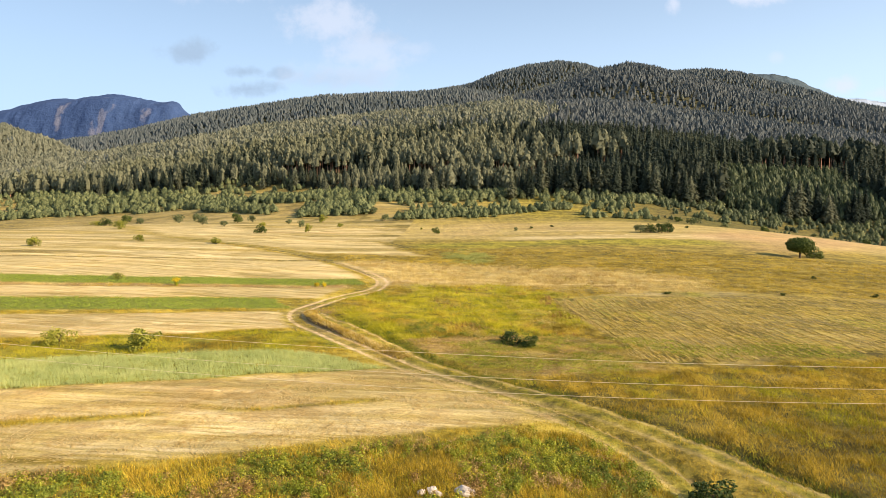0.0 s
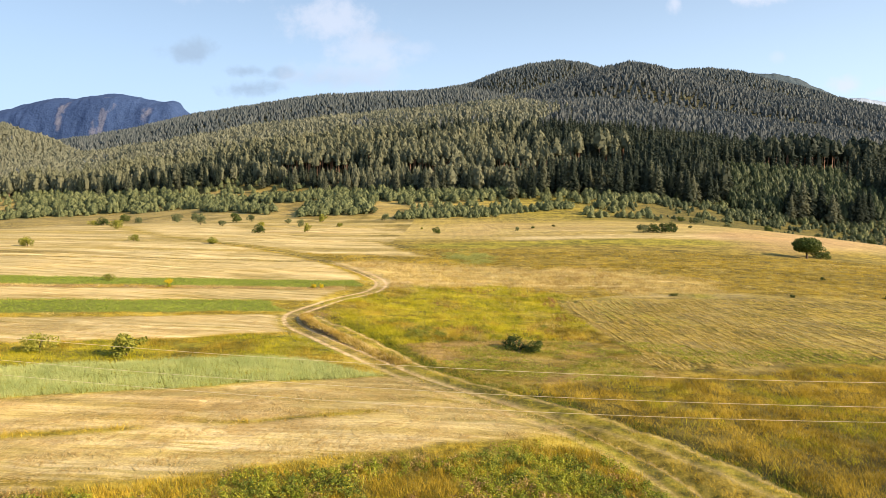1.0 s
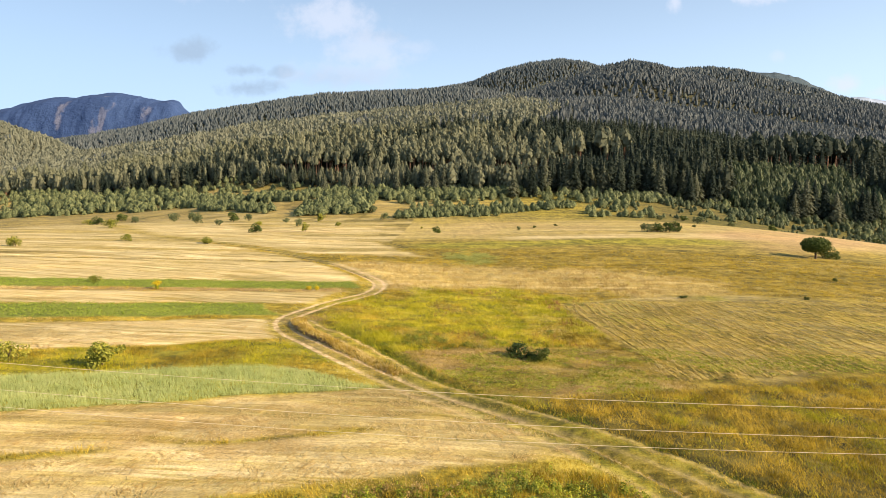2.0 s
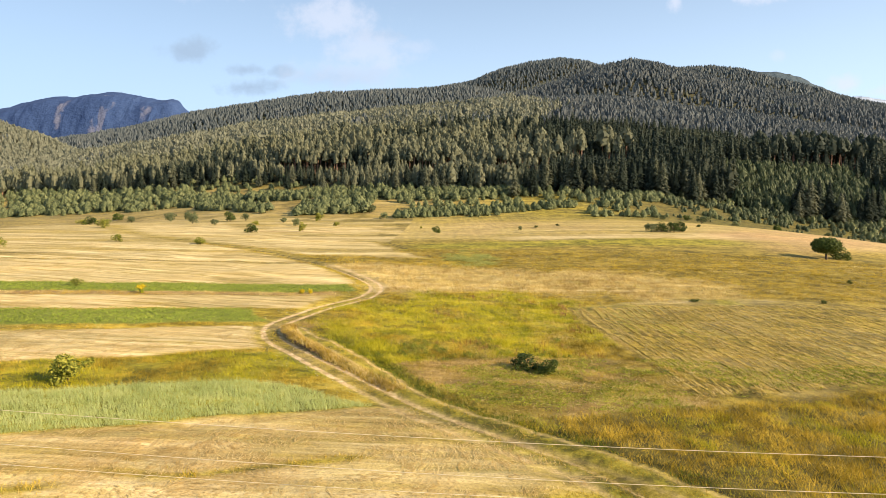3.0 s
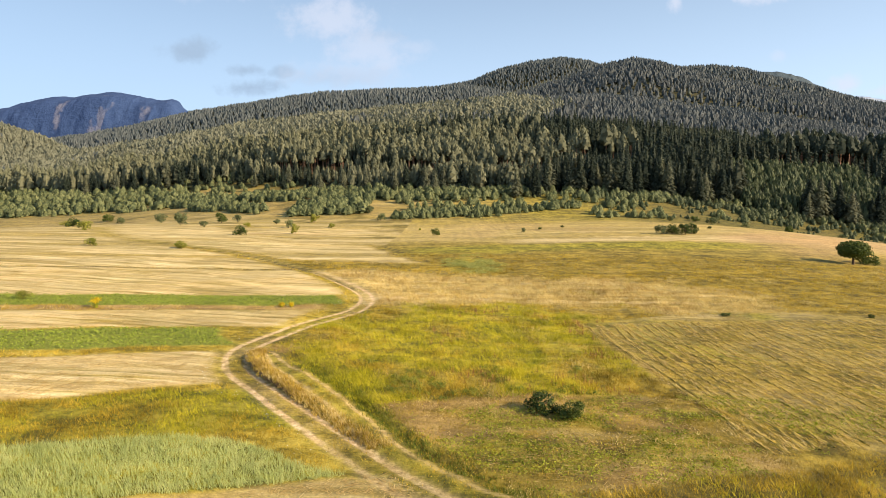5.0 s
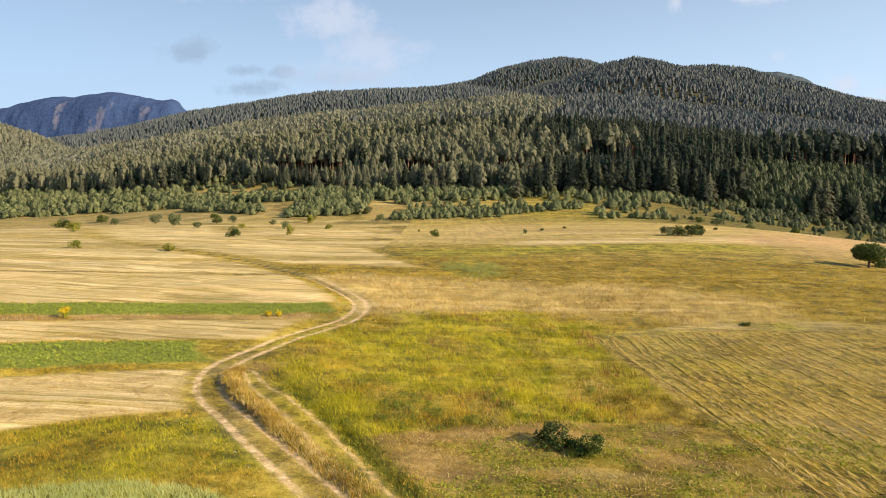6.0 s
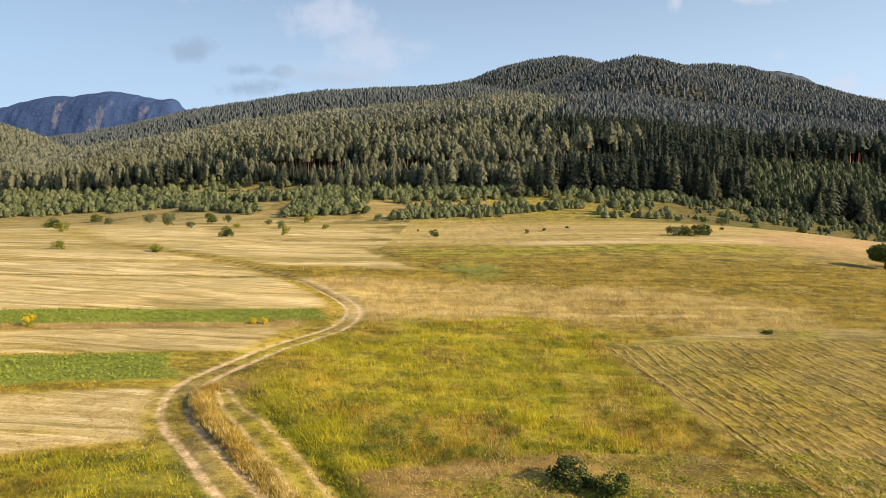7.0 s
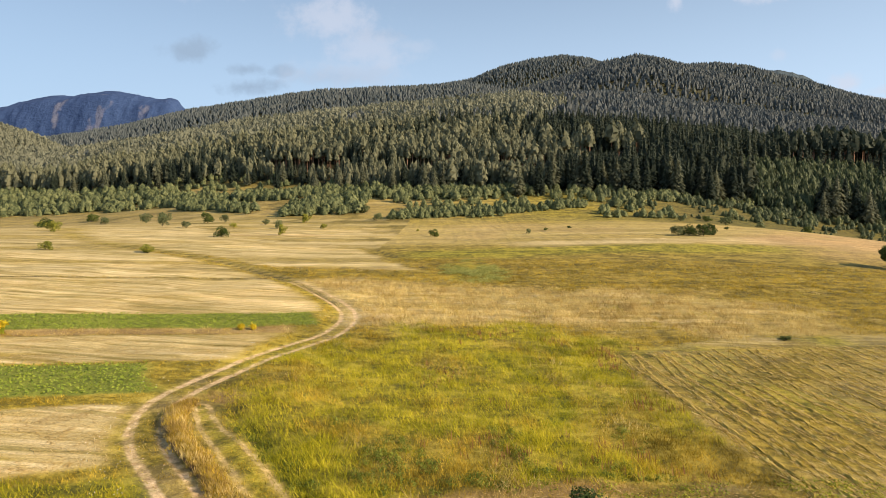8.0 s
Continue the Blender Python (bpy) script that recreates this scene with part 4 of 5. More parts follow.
def wood(name, pts, spruce, pine, low, high, label, pine_share, near_mat):
    x, y = pts.T
    z = land(x, y) - 0.3
    drift = fnoise(x, y, 70, 81)
    is_pine = (drift + rng.uniform(-0.15, 0.15, len(x)) + pine_share(x, y)) > 0.62
    hh = rng.uniform(low, high, len(x)) * (0.78 + 0.44 * fnoise(x, y, 28, 82))
    ww = rng.uniform(0.85, 1.25, len(x))
    if name == "wood":
        # tall dark spruce on the sunless side, younger pines before the lane
        belt = smooth(0.10, 0.20, x / y) * (1 - smooth(500, 540, y))
        hh *= 1 + 0.40 * belt
        gap_ = y - np.interp(x, *np.array(LANE, float).T)
        hh *= 1 - 0.36 * smooth(-40, -14, gap_) * (gap_ < 8) * (x > -135) * (x < 120)
    tt = np.clip(rng.normal(0.43, 0.15, len(x)), 0, 1)
    P = np.stack([x, y, z], -1)
    bare = lane(x, y)[1] & (name == "wood")
    if bare.any():
        for tag, sel, mat in (("bare_trunk_pines", bare & (x < 180), M_SPRUCE_WARM), ("bare_trunk_spruces", bare & (x >= 180), M_SPRUCE)):
            scatter(tag, trunks_near, P[sel], np.maximum(1.1 * hh[sel], 15), ww[sel], tt[sel], [mat, M_BARK_RED], "tall conifers with bare reddish trunks behind a gap in the wood", "forest")
        x, y, hh, ww, tt, P, is_pine = (v[~bare] for v in (x, y, hh, ww, tt, P, is_pine))
    for tag, sel, temps, mat, bk in (("spruce", ~is_pine, spruce, near_mat, M_BARK), ("pine", is_pine, pine, M_PINE_HILL_HAZE if name == "hillside" else M_SPRUCE_WARM, M_BARK_RED)):
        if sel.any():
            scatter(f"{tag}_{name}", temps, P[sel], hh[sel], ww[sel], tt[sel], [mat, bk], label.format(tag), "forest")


pine_left = lambda x, y: 0.30 * smooth(0.30, -0.35, x / y) + 0.05 - 0.35 * smooth(0.10, 0.26, x / y)
p = jitter_grid(370, 560, 4.7)
p = p[p[:, 1] > wood_edge(p[:, 0]) + 12 + 10 * (fnoise(p[:, 0], p[:, 1], 25, 83) - 0.5)]
gap = fnoise(p[:, 0], p[:, 1], 22, 84)
inside, behind = lane(*p.T)
p = p[(gap > 0.27) & ~inside & ~in_stand(*p.T)]
wood("wood", p, spruces_near, pines_near, 12, 19, "dense dark green {} wood on the lower slope", pine_left, M_SPRUCE)
p = jitter_grid(560, 750, 4.7, 0.80)
p = p[fnoise(p[:, 0], p[:, 1], 20, 85) > 0.24]
p = np.vstack([p, jitter_grid(750, 900, 9.0, 0.80), jitter_grid(900, 1090, 5.6, 0.78)])
wood("hillside", p, spruces_mid, pines_mid, 8.5, 12.5, "dense green {} forest covering the hillside", pine_left, M_SPRUCE_HILL_HAZE)
p = np.vstack([jitter_grid(1090, 1350, 6.6, 0.78), jitter_grid(1350, 1700, 6.8, 0.76)])
p = p[(p[:, 1] < 1345) | (p[:, 0] > -0.14 * p[:, 1])]
wood("ridge", p, spruces_far, spruces_far, 8.0, 11.0, "distant {} forest on the far ridge", lambda x, y: -1.0, M_SPRUCE_RIDGE_HAZE)


def conifer_parts(seed, mat, bark_mat, slim=0.15, low=0.06):
    """Crown of drooping boughs and a stem, for a tree of unit height."""
    v, f = fuzz_crown(330, seed, slim, low, 0.066, -0.6, 0.8, 8, 0.6)
    o = len(v)
    v = np.vstack([v, [(0.006, 0, 0.93), (-0.005, 0.005, 0.93), (0, -0.006, 0.93), (0, 0, 1.02)]])
    f = np.vstack([f, [(o, o + 1, o + 3), (o + 1, o + 2, o + 3), (o + 2, o, o + 3)]])
    return mesh_from("crown", v, f, [mat]), mesh_from("trunk", *stem(0.9, 0.012, 7, 0.25), [bark_mat])


def leafy_parts(seed, mat, bark_mat, blobs, count, size, trunk_h, trunk_r, limbs=4):
    """A broad crown of leaf clumps over ellipsoids (x, y, z, rx, ry, rz), with trunk and limbs, in metres."""
    r = np.random.default_rng(seed)
    V, F = [], []
    vol = np.array([b[3] * b[4] * b[5] for b in blobs]) ** 0.67
    for b, share in zip(blobs, vol / vol.sum()):
        m = int(count * share)
        d = r.normal(size=(m, 3))
        d /= np.linalg.norm(d, axis=1)[:, None]
        rough = 1 + 0.30 * (np.array([noise.noise(Vector(v * 2.3) + Vector((seed, b[0], b[1]))) for v in d]))
        rad = (r.uniform(0.30, 1, m) ** 0.4) * rough
        c = np.array(b[:3]) + d * np.array(b[3:6]) * rad[:, None]
        for ci, di in zip(c, d):
            if ci[2] < 0.02:
                ci[2] = r.uniform(0.02, 0.2)
            nrm = di + r.normal(size=3) * 0.6
            nrm /= np.linalg.norm(nrm)
            s = np.cross(nrm, r.normal(size=3))
            s /= np.linalg.norm(s) + 1e-9
            u = np.cross(nrm, s)
            q = size * r.uniform(0.6, 1.4)
            o = len(V)
            V += [ci - s * q * 0.6, ci + u * q * 0.45 + nrm * q * 0.15, ci + s * q * 0.75, ci - u * q * 0.45 - nrm * q * 0.1]
            F += [(o, o + 1, o + 2), (o, o + 2, o + 3)]
    crown = mesh_from("crown", np.array(V), np.array(F), [mat])
    pieces = [(*stem(trunk_h, trunk_r, 8, 0.6), 0)]
    for k in range(limbs):
        v, f = stem(trunk_h * 0.9, trunk_r * 0.5, 5, 0.3)
        m = np.array(Matrix.Rotation(k / limbs * 6.283, 3, "Z") @ Matrix.Rotation(0.6 + 0.2 * r.uniform(), 3, "X"))
        pieces.append((v @ m.T + [0, 0, trunk_h * 0.75], f, 0))
    v, f, _ = joined(pieces)
    return crown, mesh_from("trunk", v, f, [bark_mat])


def plant(name, meshes, x, y, tall, label, category, group="", turn=0.0, wide=1.0, sink=0.1):
    """A tree or bush as one thing with its trunk and crown."""
    base = new(name)
    base.empty_display_size = 0.3
    base.matrix_world = Matrix.LocRotScale((x, y, float(height(np.array([x]), np.array([y]))[0]) - sink), Euler((0, 0, turn)), (tall * wide, tall * wide, tall))
    tagged(base, label, category, group)
    part("crown", meshes[0], base)
    part("trunk", meshes[1], base)
    return base


spruce_kinds = [conifer_parts(300 + k, M_SPRUCE if k < 4 else M_SPRUCE_WARM, M_BARK, 0.18 + 0.014 * k) for k in range(6)]
EDGE_R = np.random.default_rng(31)
for k in range(230):
    x = EDGE_R.uniform(-300, 330)
    y = float(wood_edge(x)) + EDGE_R.uniform(-4, 24)
    tall = EDGE_R.uniform(11, 19) if x < 60 else EDGE_R.uniform(16, 27)
    if in_stand(x, y):
        tall *= 0.45
    if -140 < x < -30:
        tall *= 0.8
    plant("spruce_tree", spruce_kinds[EDGE_R.integers(0, 6)], x, y, tall, "tall dark spruce at the forest edge", "tree", "forest edge spruces", EDGE_R.uniform(0, 6), EDGE_R.uniform(0.85, 1.2))


# young pines in thickets before the wood
def pine_bush_parts(seed):
    V, F = round_crown_of(330, seed, 0.44, 0.02, 0.072, 8)
    return mesh_from("crown", V, F, [M_YOUNG]), mesh_from("trunk", *stem(0.8, 0.02, 6, 0.3), [M_BARK])


young_kinds = [pine_bush_parts(400 + k) for k in range(6)]
YOUNG_R = np.random.default_rng(33)
# thickets: from x, y to x, y, depth, count, least and most height
THICKETS = [(-22, 325, 20, 337, 8, 56, 3.0, 6.2), (20, 337, 72, 358, 8, 44, 2.5, 5.5), (-78, 340, -43, 346, 22, 60, 4.0, 8.0), (-52, 374, 8, 376, 12, 56, 4.0, 7.5), (8, 376, 62, 390, 10, 44, 4.0, 7.0),
            (-190, 438, -110, 408, 18, 70, 4.5, 8.5), (-110, 400, -60, 380, 16, 40, 3.5, 7.0), (-330, 490, -190, 450, 22, 72, 5.0, 9.5), (98, 378, 134, 386, 8, 28, 3.0, 6.5),
            (-320, 454, -205, 442, 16, 50, 4.5, 9.0), (-152, 394, -100, 354, 14, 34, 3.5, 7.0)]
back_rows = []
for x0, y0, x1, y1, depth, count, low, high in THICKETS:
    for k in range(int(count * 2.3)):
        t, off_ = YOUNG_R.uniform(-0.02, 1.02), YOUNG_R.uniform(-0.3, 1)
        x, y = x0 + (x1 - x0) * t + YOUNG_R.uniform(-2, 2), y0 + (y1 - y0) * t + off_ * depth
        if k >= count * 0.58:
            back_rows.append((x, y, 0.8 * YOUNG_R.uniform(low, high)))
            continue
        plant("young_pine", young_kinds[YOUNG_R.integers(0, 6)], x, y, 0.8 * YOUNG_R.uniform(low, high), "young blue-green pine in a thicket", "tree", "young pines before the wood", YOUNG_R.uniform(0, 6), YOUNG_R.uniform(0.9, 1.45))
sapling_kinds = [joined([(*round_crown_of(84, 420 + k, 0.46, 0.02, 0.115, 6), 0)]) for k in range(4)]
x, y, tall = np.array(back_rows).T
scatter("young_pine_thicket", sapling_kinds, np.stack([x, y, land(x, y) - 0.1], -1), tall, YOUNG_R.uniform(0.9, 1.5, len(x)), np.zeros(len(x)), [M_YOUNG], "dense thicket of bushy young pines", "young trees")
# loose saplings on the slope and the dark growth under the wood's edge
x, y = YOUNG_R.uniform(180, 306, 1500), YOUNG_R.uniform(388, 464, 1500)
sel = in_stand(x, y)
x, y = x[sel], y[sel]
scatter("young_stand", sapling_kinds, np.stack([x, y, land(x, y) - 0.2], -1), YOUNG_R.uniform(3.5, 10.0, len(x)) + 3.0 * smooth(400, 455, y), YOUNG_R.uniform(0.45, 0.8, len(x)), np.zeros(len(x)), [M_STAND], "bright green young stand before the dark wood", "young trees")
x = YOUNG_R.uniform(85, 310, 900)
y = wood_edge(x) - YOUNG_R.uniform(0, 1, 900) ** 1.8 * 58
keep = fnoise(x, y, 16, 91) + 0.22 * smooth(180, 250, x) + 0.25 * smooth(16, 3, wood_edge(x) - y) > 0.58
x, y = x[keep], y[keep]
near_wood = smooth(45, 5, wood_edge(x) - y)
scatter("sapling_thicket", sapling_kinds, np.stack([x, y, land(x, y) - 0.1], -1), YOUNG_R.uniform(0.8, 2.4, len(x)) + 2.8 * near_wood * YOUNG_R.uniform(0.3, 1, len(x)), np.ones(len(x)), np.zeros(len(x)), [M_STAND], "scattered young pines on the slope below the wood", "young trees")
x = YOUNG_R.uniform(-400, 400, 2600)
y = wood_edge(x) + YOUNG_R.uniform(-58, 18, 2600)
keep = fnoise(x, y, 26, 101) + 0.26 * smooth(-50, 12, y - wood_edge(x)) - 0.2 * smooth(60, 110, x) * smooth(-2, -14, y - wood_edge(x)) > 0.56
x, y = x[keep][:1100], y[keep][:1100]
scatter("wood_margin", sapling_kinds, np.stack([x, y, land(x, y) - 0.2], -1), YOUNG_R.uniform(2.0, 5.6, len(x)), YOUNG_R.uniform(0.85, 1.35, len(x)), np.zeros(len(x)), [M_YOUNG], "dense young growth along the margin of the wood", "young trees")

# single trees and bushes on the meadows
round_crown = leafy_parts(501, M_LEAF, M_BARK, [(0, 0, 0.60, 0.60, 0.58, 0.36), (0.20, 0.1, 0.62, 0.40, 0.42, 0.31), (-0.24, 0, 0.60, 0.38, 0.42, 0.31), (0, -0.25, 0.58, 0.36, 0.36, 0.30)], 7500, 0.042, 0.40, 0.05)
plant("lone_tree", round_crown, 96.8, 167.8, 6.0, "lone broadleaf tree with a dense round dark crown", "tree", wide=1.0)


def bush_kind(seed, mat):
    """An uneven bush: a few big and several small leaf masses round its middle."""
    r = np.random.default_rng(seed)
    blobs = [(r.uniform(-0.1, 0.1), r.uniform(-0.1, 0.1), 0.42, 0.36, 0.36, 0.36)]
    for _ in range(9):
        a, q = r.uniform(0, 6.283), r.uniform(0.18, 0.46)
        z = r.uniform(0.16, 0.82 - 0.5 * q)
        w = r.uniform(0.12, 0.24)
        blobs.append((q * math.cos(a), q * math.sin(a), z, w, w, w * r.uniform(0.7, 1.1)))
    return leafy_parts(seed, mat, M_BARK, blobs, 1200, 0.056, 0.35, 0.03)


low_kinds = [bush_kind(510 + k, (M_LEAF, M_LEAF_LIGHT, M_YOUNG)[k % 3]) for k in range(9)]
BUSHES = [  # x, y, height, width, kind, look
    (102.5, 171, 4.4, 1.2, 0, "dark round bush beside the lone tree"),
    (-34.3, 54.8, 2.2, 1.05, 1, "rounded green bush on the grassy verge"),
    (-27.2, 55.3, 2.5, 1.2, 1, "spreading yellow-green bush on the grassy verge"),
    (7.1, 63.6, 2.0, 1.15, 0, "small dark green bush in the meadow"),
    (8.8, 62.7, 1.6, 1.25, 0, "low spreading bush in the meadow"),
    (14.2, 31.6, 1.9, 1.3, 0, "dark leafy bush beside the track"),
    (-88.2, 134, 3.0, 0.9, 1, "thin green bush on the mown plots"),
    (-77.7, 158, 2.4, 1.0, 1, "small green bush on the mown plots"),
    (-58.5, 160, 2.2, 1.5, 1, "low spreading bush on a field boundary"),
    (-62.5, 212, 4.2, 0.9, 0, "rounded green bush on the plots"),
    (-112, 215, 4.0, 0.95, 1, "bright green bush on the plots"),
    (72, 226, 4.2, 1.0, 2, "grey-green pine bush in a clump"),
    (76, 228, 4.6, 1.1, 0, "dark green bush in a clump"),
    (80, 227, 4.4, 1.1, 0, "dark green bush in a clump"),
    (84, 232, 5.4, 0.8, 0, "tallest dark bush of a clump"),
    (-2.5, 233, 3.4, 0.9, 0, "small rounded tree on the dry meadow"),
    (28, 238, 2.4, 0.7, 2, "small thin pine on the dry meadow"),
    (121, 303, 5.0, 0.9, 2, "grey-green bush at the meadow's edge"),
    (160, 309, 4.0, 0.8, 0, "dark conifer bush at the meadow's edge"),
    (-38.5, 341, 5.5, 0.8, 2, "young pine standing alone"),
    (-50.0, 231, 4.2, 0.7, 1, "slender light green bush on the plots"),
    (-60, 262, 4.4, 0.75, 2, "young pine standing on the plots"),
    (-100, 258, 5.0, 0.8, 2, "young pine standing on the plots"),
    (-118, 300, 6.0, 0.9, 2, "young pine standing on the plots"),
    (-134, 246, 4.5, 1.0, 0, "dark green bush on the upper plots"),
    (-150, 268, 3.0, 1.2, 1, "low green bush on the upper plots"),
    (-88, 250, 3.2, 0.9, 2, "small pine on the upper plots"),
    (-76, 262, 2.4, 1.2, 1, "low light green bush on the upper plots"),
    (-96, 290, 5.5, 1.0, 0, "dark green bush on the upper plots"),
    (-90, 293, 4.6, 0.8, 2, "small pine on the upper plots"),
    (-140, 330, 6.0, 0.9, 2, "young pine on the upper plots"),
    (-168, 345, 5.0, 0.9, 2, "young pine on the upper plots"),
    (-190, 372, 6.0, 1.0, 0, "rounded bush near the thicket"),
    (-45, 270, 2.6, 1.1, 1, "light green bush on the dry slope"),
    (-70, 282, 3.0, 1.0, 2, "small pine on the dry slope"),
    (-58, 300, 4.8, 0.9, 1, "bright green bush before the thicket"),
    (-30, 318, 4.6, 1.1, 2, "bushy young pine before the thicket"),
    (-24, 319, 3.6, 1.2, 2, "bushy young pine before the thicket"),
    (-9, 262, 1.2, 1.0, 1, "tiny bush on the dry slope"),
    (36, 254, 1.4, 1.0, 0, "tiny bush on the dry slope"),
    (46, 262, 1.2, 1.4, 0, "tiny bush on the dry slope"),
    (103, 262, 1.6, 1.0, 0, "small bush on the dry slope"),
    (112, 330, 3.4, 1.1, 2, "young pine on the slope"),
    (128, 338, 3.6, 1.2, 0, "dark bush on the slope"),
    (140, 342, 4.2, 1.1, 2, "young pine on the slope"),
    (150, 330, 3.4, 1.3, 2, "young pine on the slope"),
    (176, 338, 3.2, 1.2, 0, "dark bush on the slope"),
    (190, 318, 3.0, 1.0, 2, "young pine on the slope"),
    (205, 300, 3.4, 1.2, 0, "dark bush on the lower slope"),
    (-50.5, 96.0, 1.5, 0.9, 1, "small green bush at the edge of the crop strip"),
    (57, 103.5, 0.8, 1.0, 0, "tiny dark bush in the meadow"),
    (76, 126.5, 1.1, 0.8, 0, "tiny dark bush in the meadow"),
    (75, 107, 1.0, 1.1, 0, "tiny dark bush in the meadow"),
    (37.5, 103, 0.6, 2.2, 0, "low dark herb clump at the mown edge"),
]
for k, (x, y, tall, wide, kind_, text) in enumerate(BUSHES):
    plant("bush", low_kinds[kind_ + 3 * (k % 3)], x, y, tall, text, "bush", "", k * 1.7, wide)

# ---- earth bank on the inside of the bend ----
def earth_mat():
    s = Shade("bank_earth", 0.95)
    n = s.noise(3.0, 7.0, 0.7)
    s.colour(s.ramp(n, [(0.32, (0.10, 0.060, 0.030)), (0.5, (0.20, 0.125, 0.062)), (0.7, (0.34, 0.23, 0.12))])).bump(n, 0.8, 0.08)
    return s.mat


def turf_mat():
    s = Shade("bank_turf", 0.95)
    n = s.noise(2.2, 7.0, 0.72)
    s.colour(s.ramp(n, [(0.38, (0.20, 0.135, 0.025)), (0.5, (0.36, 0.25, 0.055)), (0.62, (0.52, 0.37, 0.11))])).bump(n, 0.8, 0.12)
    return s.mat


BANK_RUN = TRACK_A[(TRACK_A[:, 1] > 55.5) & (TRACK_A[:, 1] < 78.5)]
bank_r = np.random.default_rng(64)
grad = np.gradient(BANK_RUN, axis=0)
rightward = np.stack([grad[:, 1], -grad[:, 0]], -1) / np.linalg.norm(grad, axis=1)[:, None]
far_off = np.array([1.12, 1.22, 1.32, 1.48, 1.75, 2.1, 2.4])
lift = np.array([-0.12, 0.16, 0.40, 0.50, 0.46, 0.22, -0.10])
fade = band(np.arange(len(BANK_RUN)) / len(BANK_RUN), 0.42, 0.92, 0.10)
m_ = len(BANK_RUN)
w = far_off + bank_r.normal(0, 0.05, (m_, 7))
q = BANK_RUN[:, None] + rightward[:, None] * w[..., None]
up_ = np.where(lift > 0, lift * (0.05 + 0.85 * fade[:, None]), lift) * bank_r.uniform(0.75, 1.2, (m_, 1))
bank_v = np.concatenate([q, (height(q[..., 0], q[..., 1]) + up_ - 0.05)[..., None]], -1).reshape(-1, 3)
i_ = np.arange(len(bank_v)).reshape(-1, 7)
bank_q = np.stack([i_[:-1, :-1], i_[:-1, 1:], i_[1:, 1:], i_[1:, :-1]], -1)
bank_i = np.tile([0, 0, 1, 1, 1, 1], len(i_) - 1)
tagged(new("earth_bank", mesh_from("earth_bank", bank_v, bank_q.reshape(-1, 4), [earth_mat(), turf_mat()], bank_i)), "low earth bank with dry turf beside the track", "bank", kind="structure")

# ---- growth on the near land ----
GROW = np.random.default_rng(77)


def blades(name, x, y, tall, per, width, lean, mat, label, category, spread=0.12, flat=False, floor_at=None, aim=None):
    """Tufts of blades, one narrow triangle a blade, as one object."""
    m = len(x)
    z = height(x, y) if floor_at is None else floor_at
    cx, cy, cz = (np.repeat(v, per) for v in (x, y, z))
    hh = np.repeat(tall, per) * GROW.uniform(0.55, 1.25, m * per)
    k = m * per
    cx, cy = cx + GROW.normal(0, spread, k), cy + GROW.normal(0, spread, k)
    a, b = GROW.uniform(0, 6.283, k), GROW.uniform(0, 6.283, k)
    w = width * GROW.uniform(0.6, 1.4, k)
    if aim is not None:
        b = np.repeat(aim, per) + GROW.normal(0, 0.35, k)
        a = b + 1.57
    ln = lean * hh * GROW.uniform(0.2, 1.0, k)
    dx, dy = np.cos(a) * w / 2, np.sin(a) * w / 2
    base = cz - 0.03 if not flat else cz + GROW.uniform(0.01, 0.07, k)
    rise_ = hh if not flat else GROW.uniform(-0.01, 0.05, k)
    V = np.stack([np.stack([cx - dx, cy - dy, base], -1), np.stack([cx + dx, cy + dy, base], -1),
                  np.stack([cx + np.cos(b) * ln - 0.12 * hh, cy + np.sin(b) * ln + 0.05 * hh, base + rise_], -1)], 1).reshape(-1, 3)
    F = np.arange(3 * k).reshape(-1, 3)
    return tagged(new(name, mesh_from(name, V, F, [mat])), label, category, kind="stuff")


def leaf_clumps(name, x, y, tall, per, size, mat, label, category, spread=0.25):
    """Low leafy plants, each of several broad leaf faces, as one object."""
    m = len(x)
    k = m * per
    cx, cy, cz = (np.repeat(v, per) for v in (x, y, height(x, y)))
    hh = np.repeat(tall, per)
    c = np.stack([cx + GROW.normal(0, spread, k), cy + GROW.normal(0, spread, k), cz + hh * GROW.uniform(0.15, 1.0, k)], -1)
    nrm = GROW.normal(0, 0.7, (k, 3)) + [0.1, -0.2, 1.0]
    nrm /= np.linalg.norm(nrm, axis=1)[:, None]
    s_ = np.cross(nrm, GROW.normal(size=(k, 3)))
    s_ /= np.linalg.norm(s_, axis=1)[:, None]
    u_ = np.cross(nrm, s_)
    q = (size * GROW.uniform(0.6, 1.4, k))[:, None]
    V = np.stack([c - s_ * q * 0.7, c + u_ * q * 0.45, c + s_ * q * 0.8, c - u_ * q * 0.45], 1).reshape(-1, 3)
    return tagged(new(name, mesh_from(name, V, np.arange(4 * k).reshape(-1, 4), [mat])), label, category, kind="stuff")


def wedge(count, y0, y1, reach, power=1.8):
    """Random places over the near land ahead, evenly thick up to reach and thinner beyond."""
    ys = np.linspace(y0, y1, 400)
    share = np.minimum(1, (reach / ys) ** power) * (1.6 * ys + 14)
    y = np.interp(GROW.uniform(0, 1, count), np.cumsum(share) / share.sum(), ys)
    return GROW.uniform(-1, 1, count) * (0.80 * y + 7), y


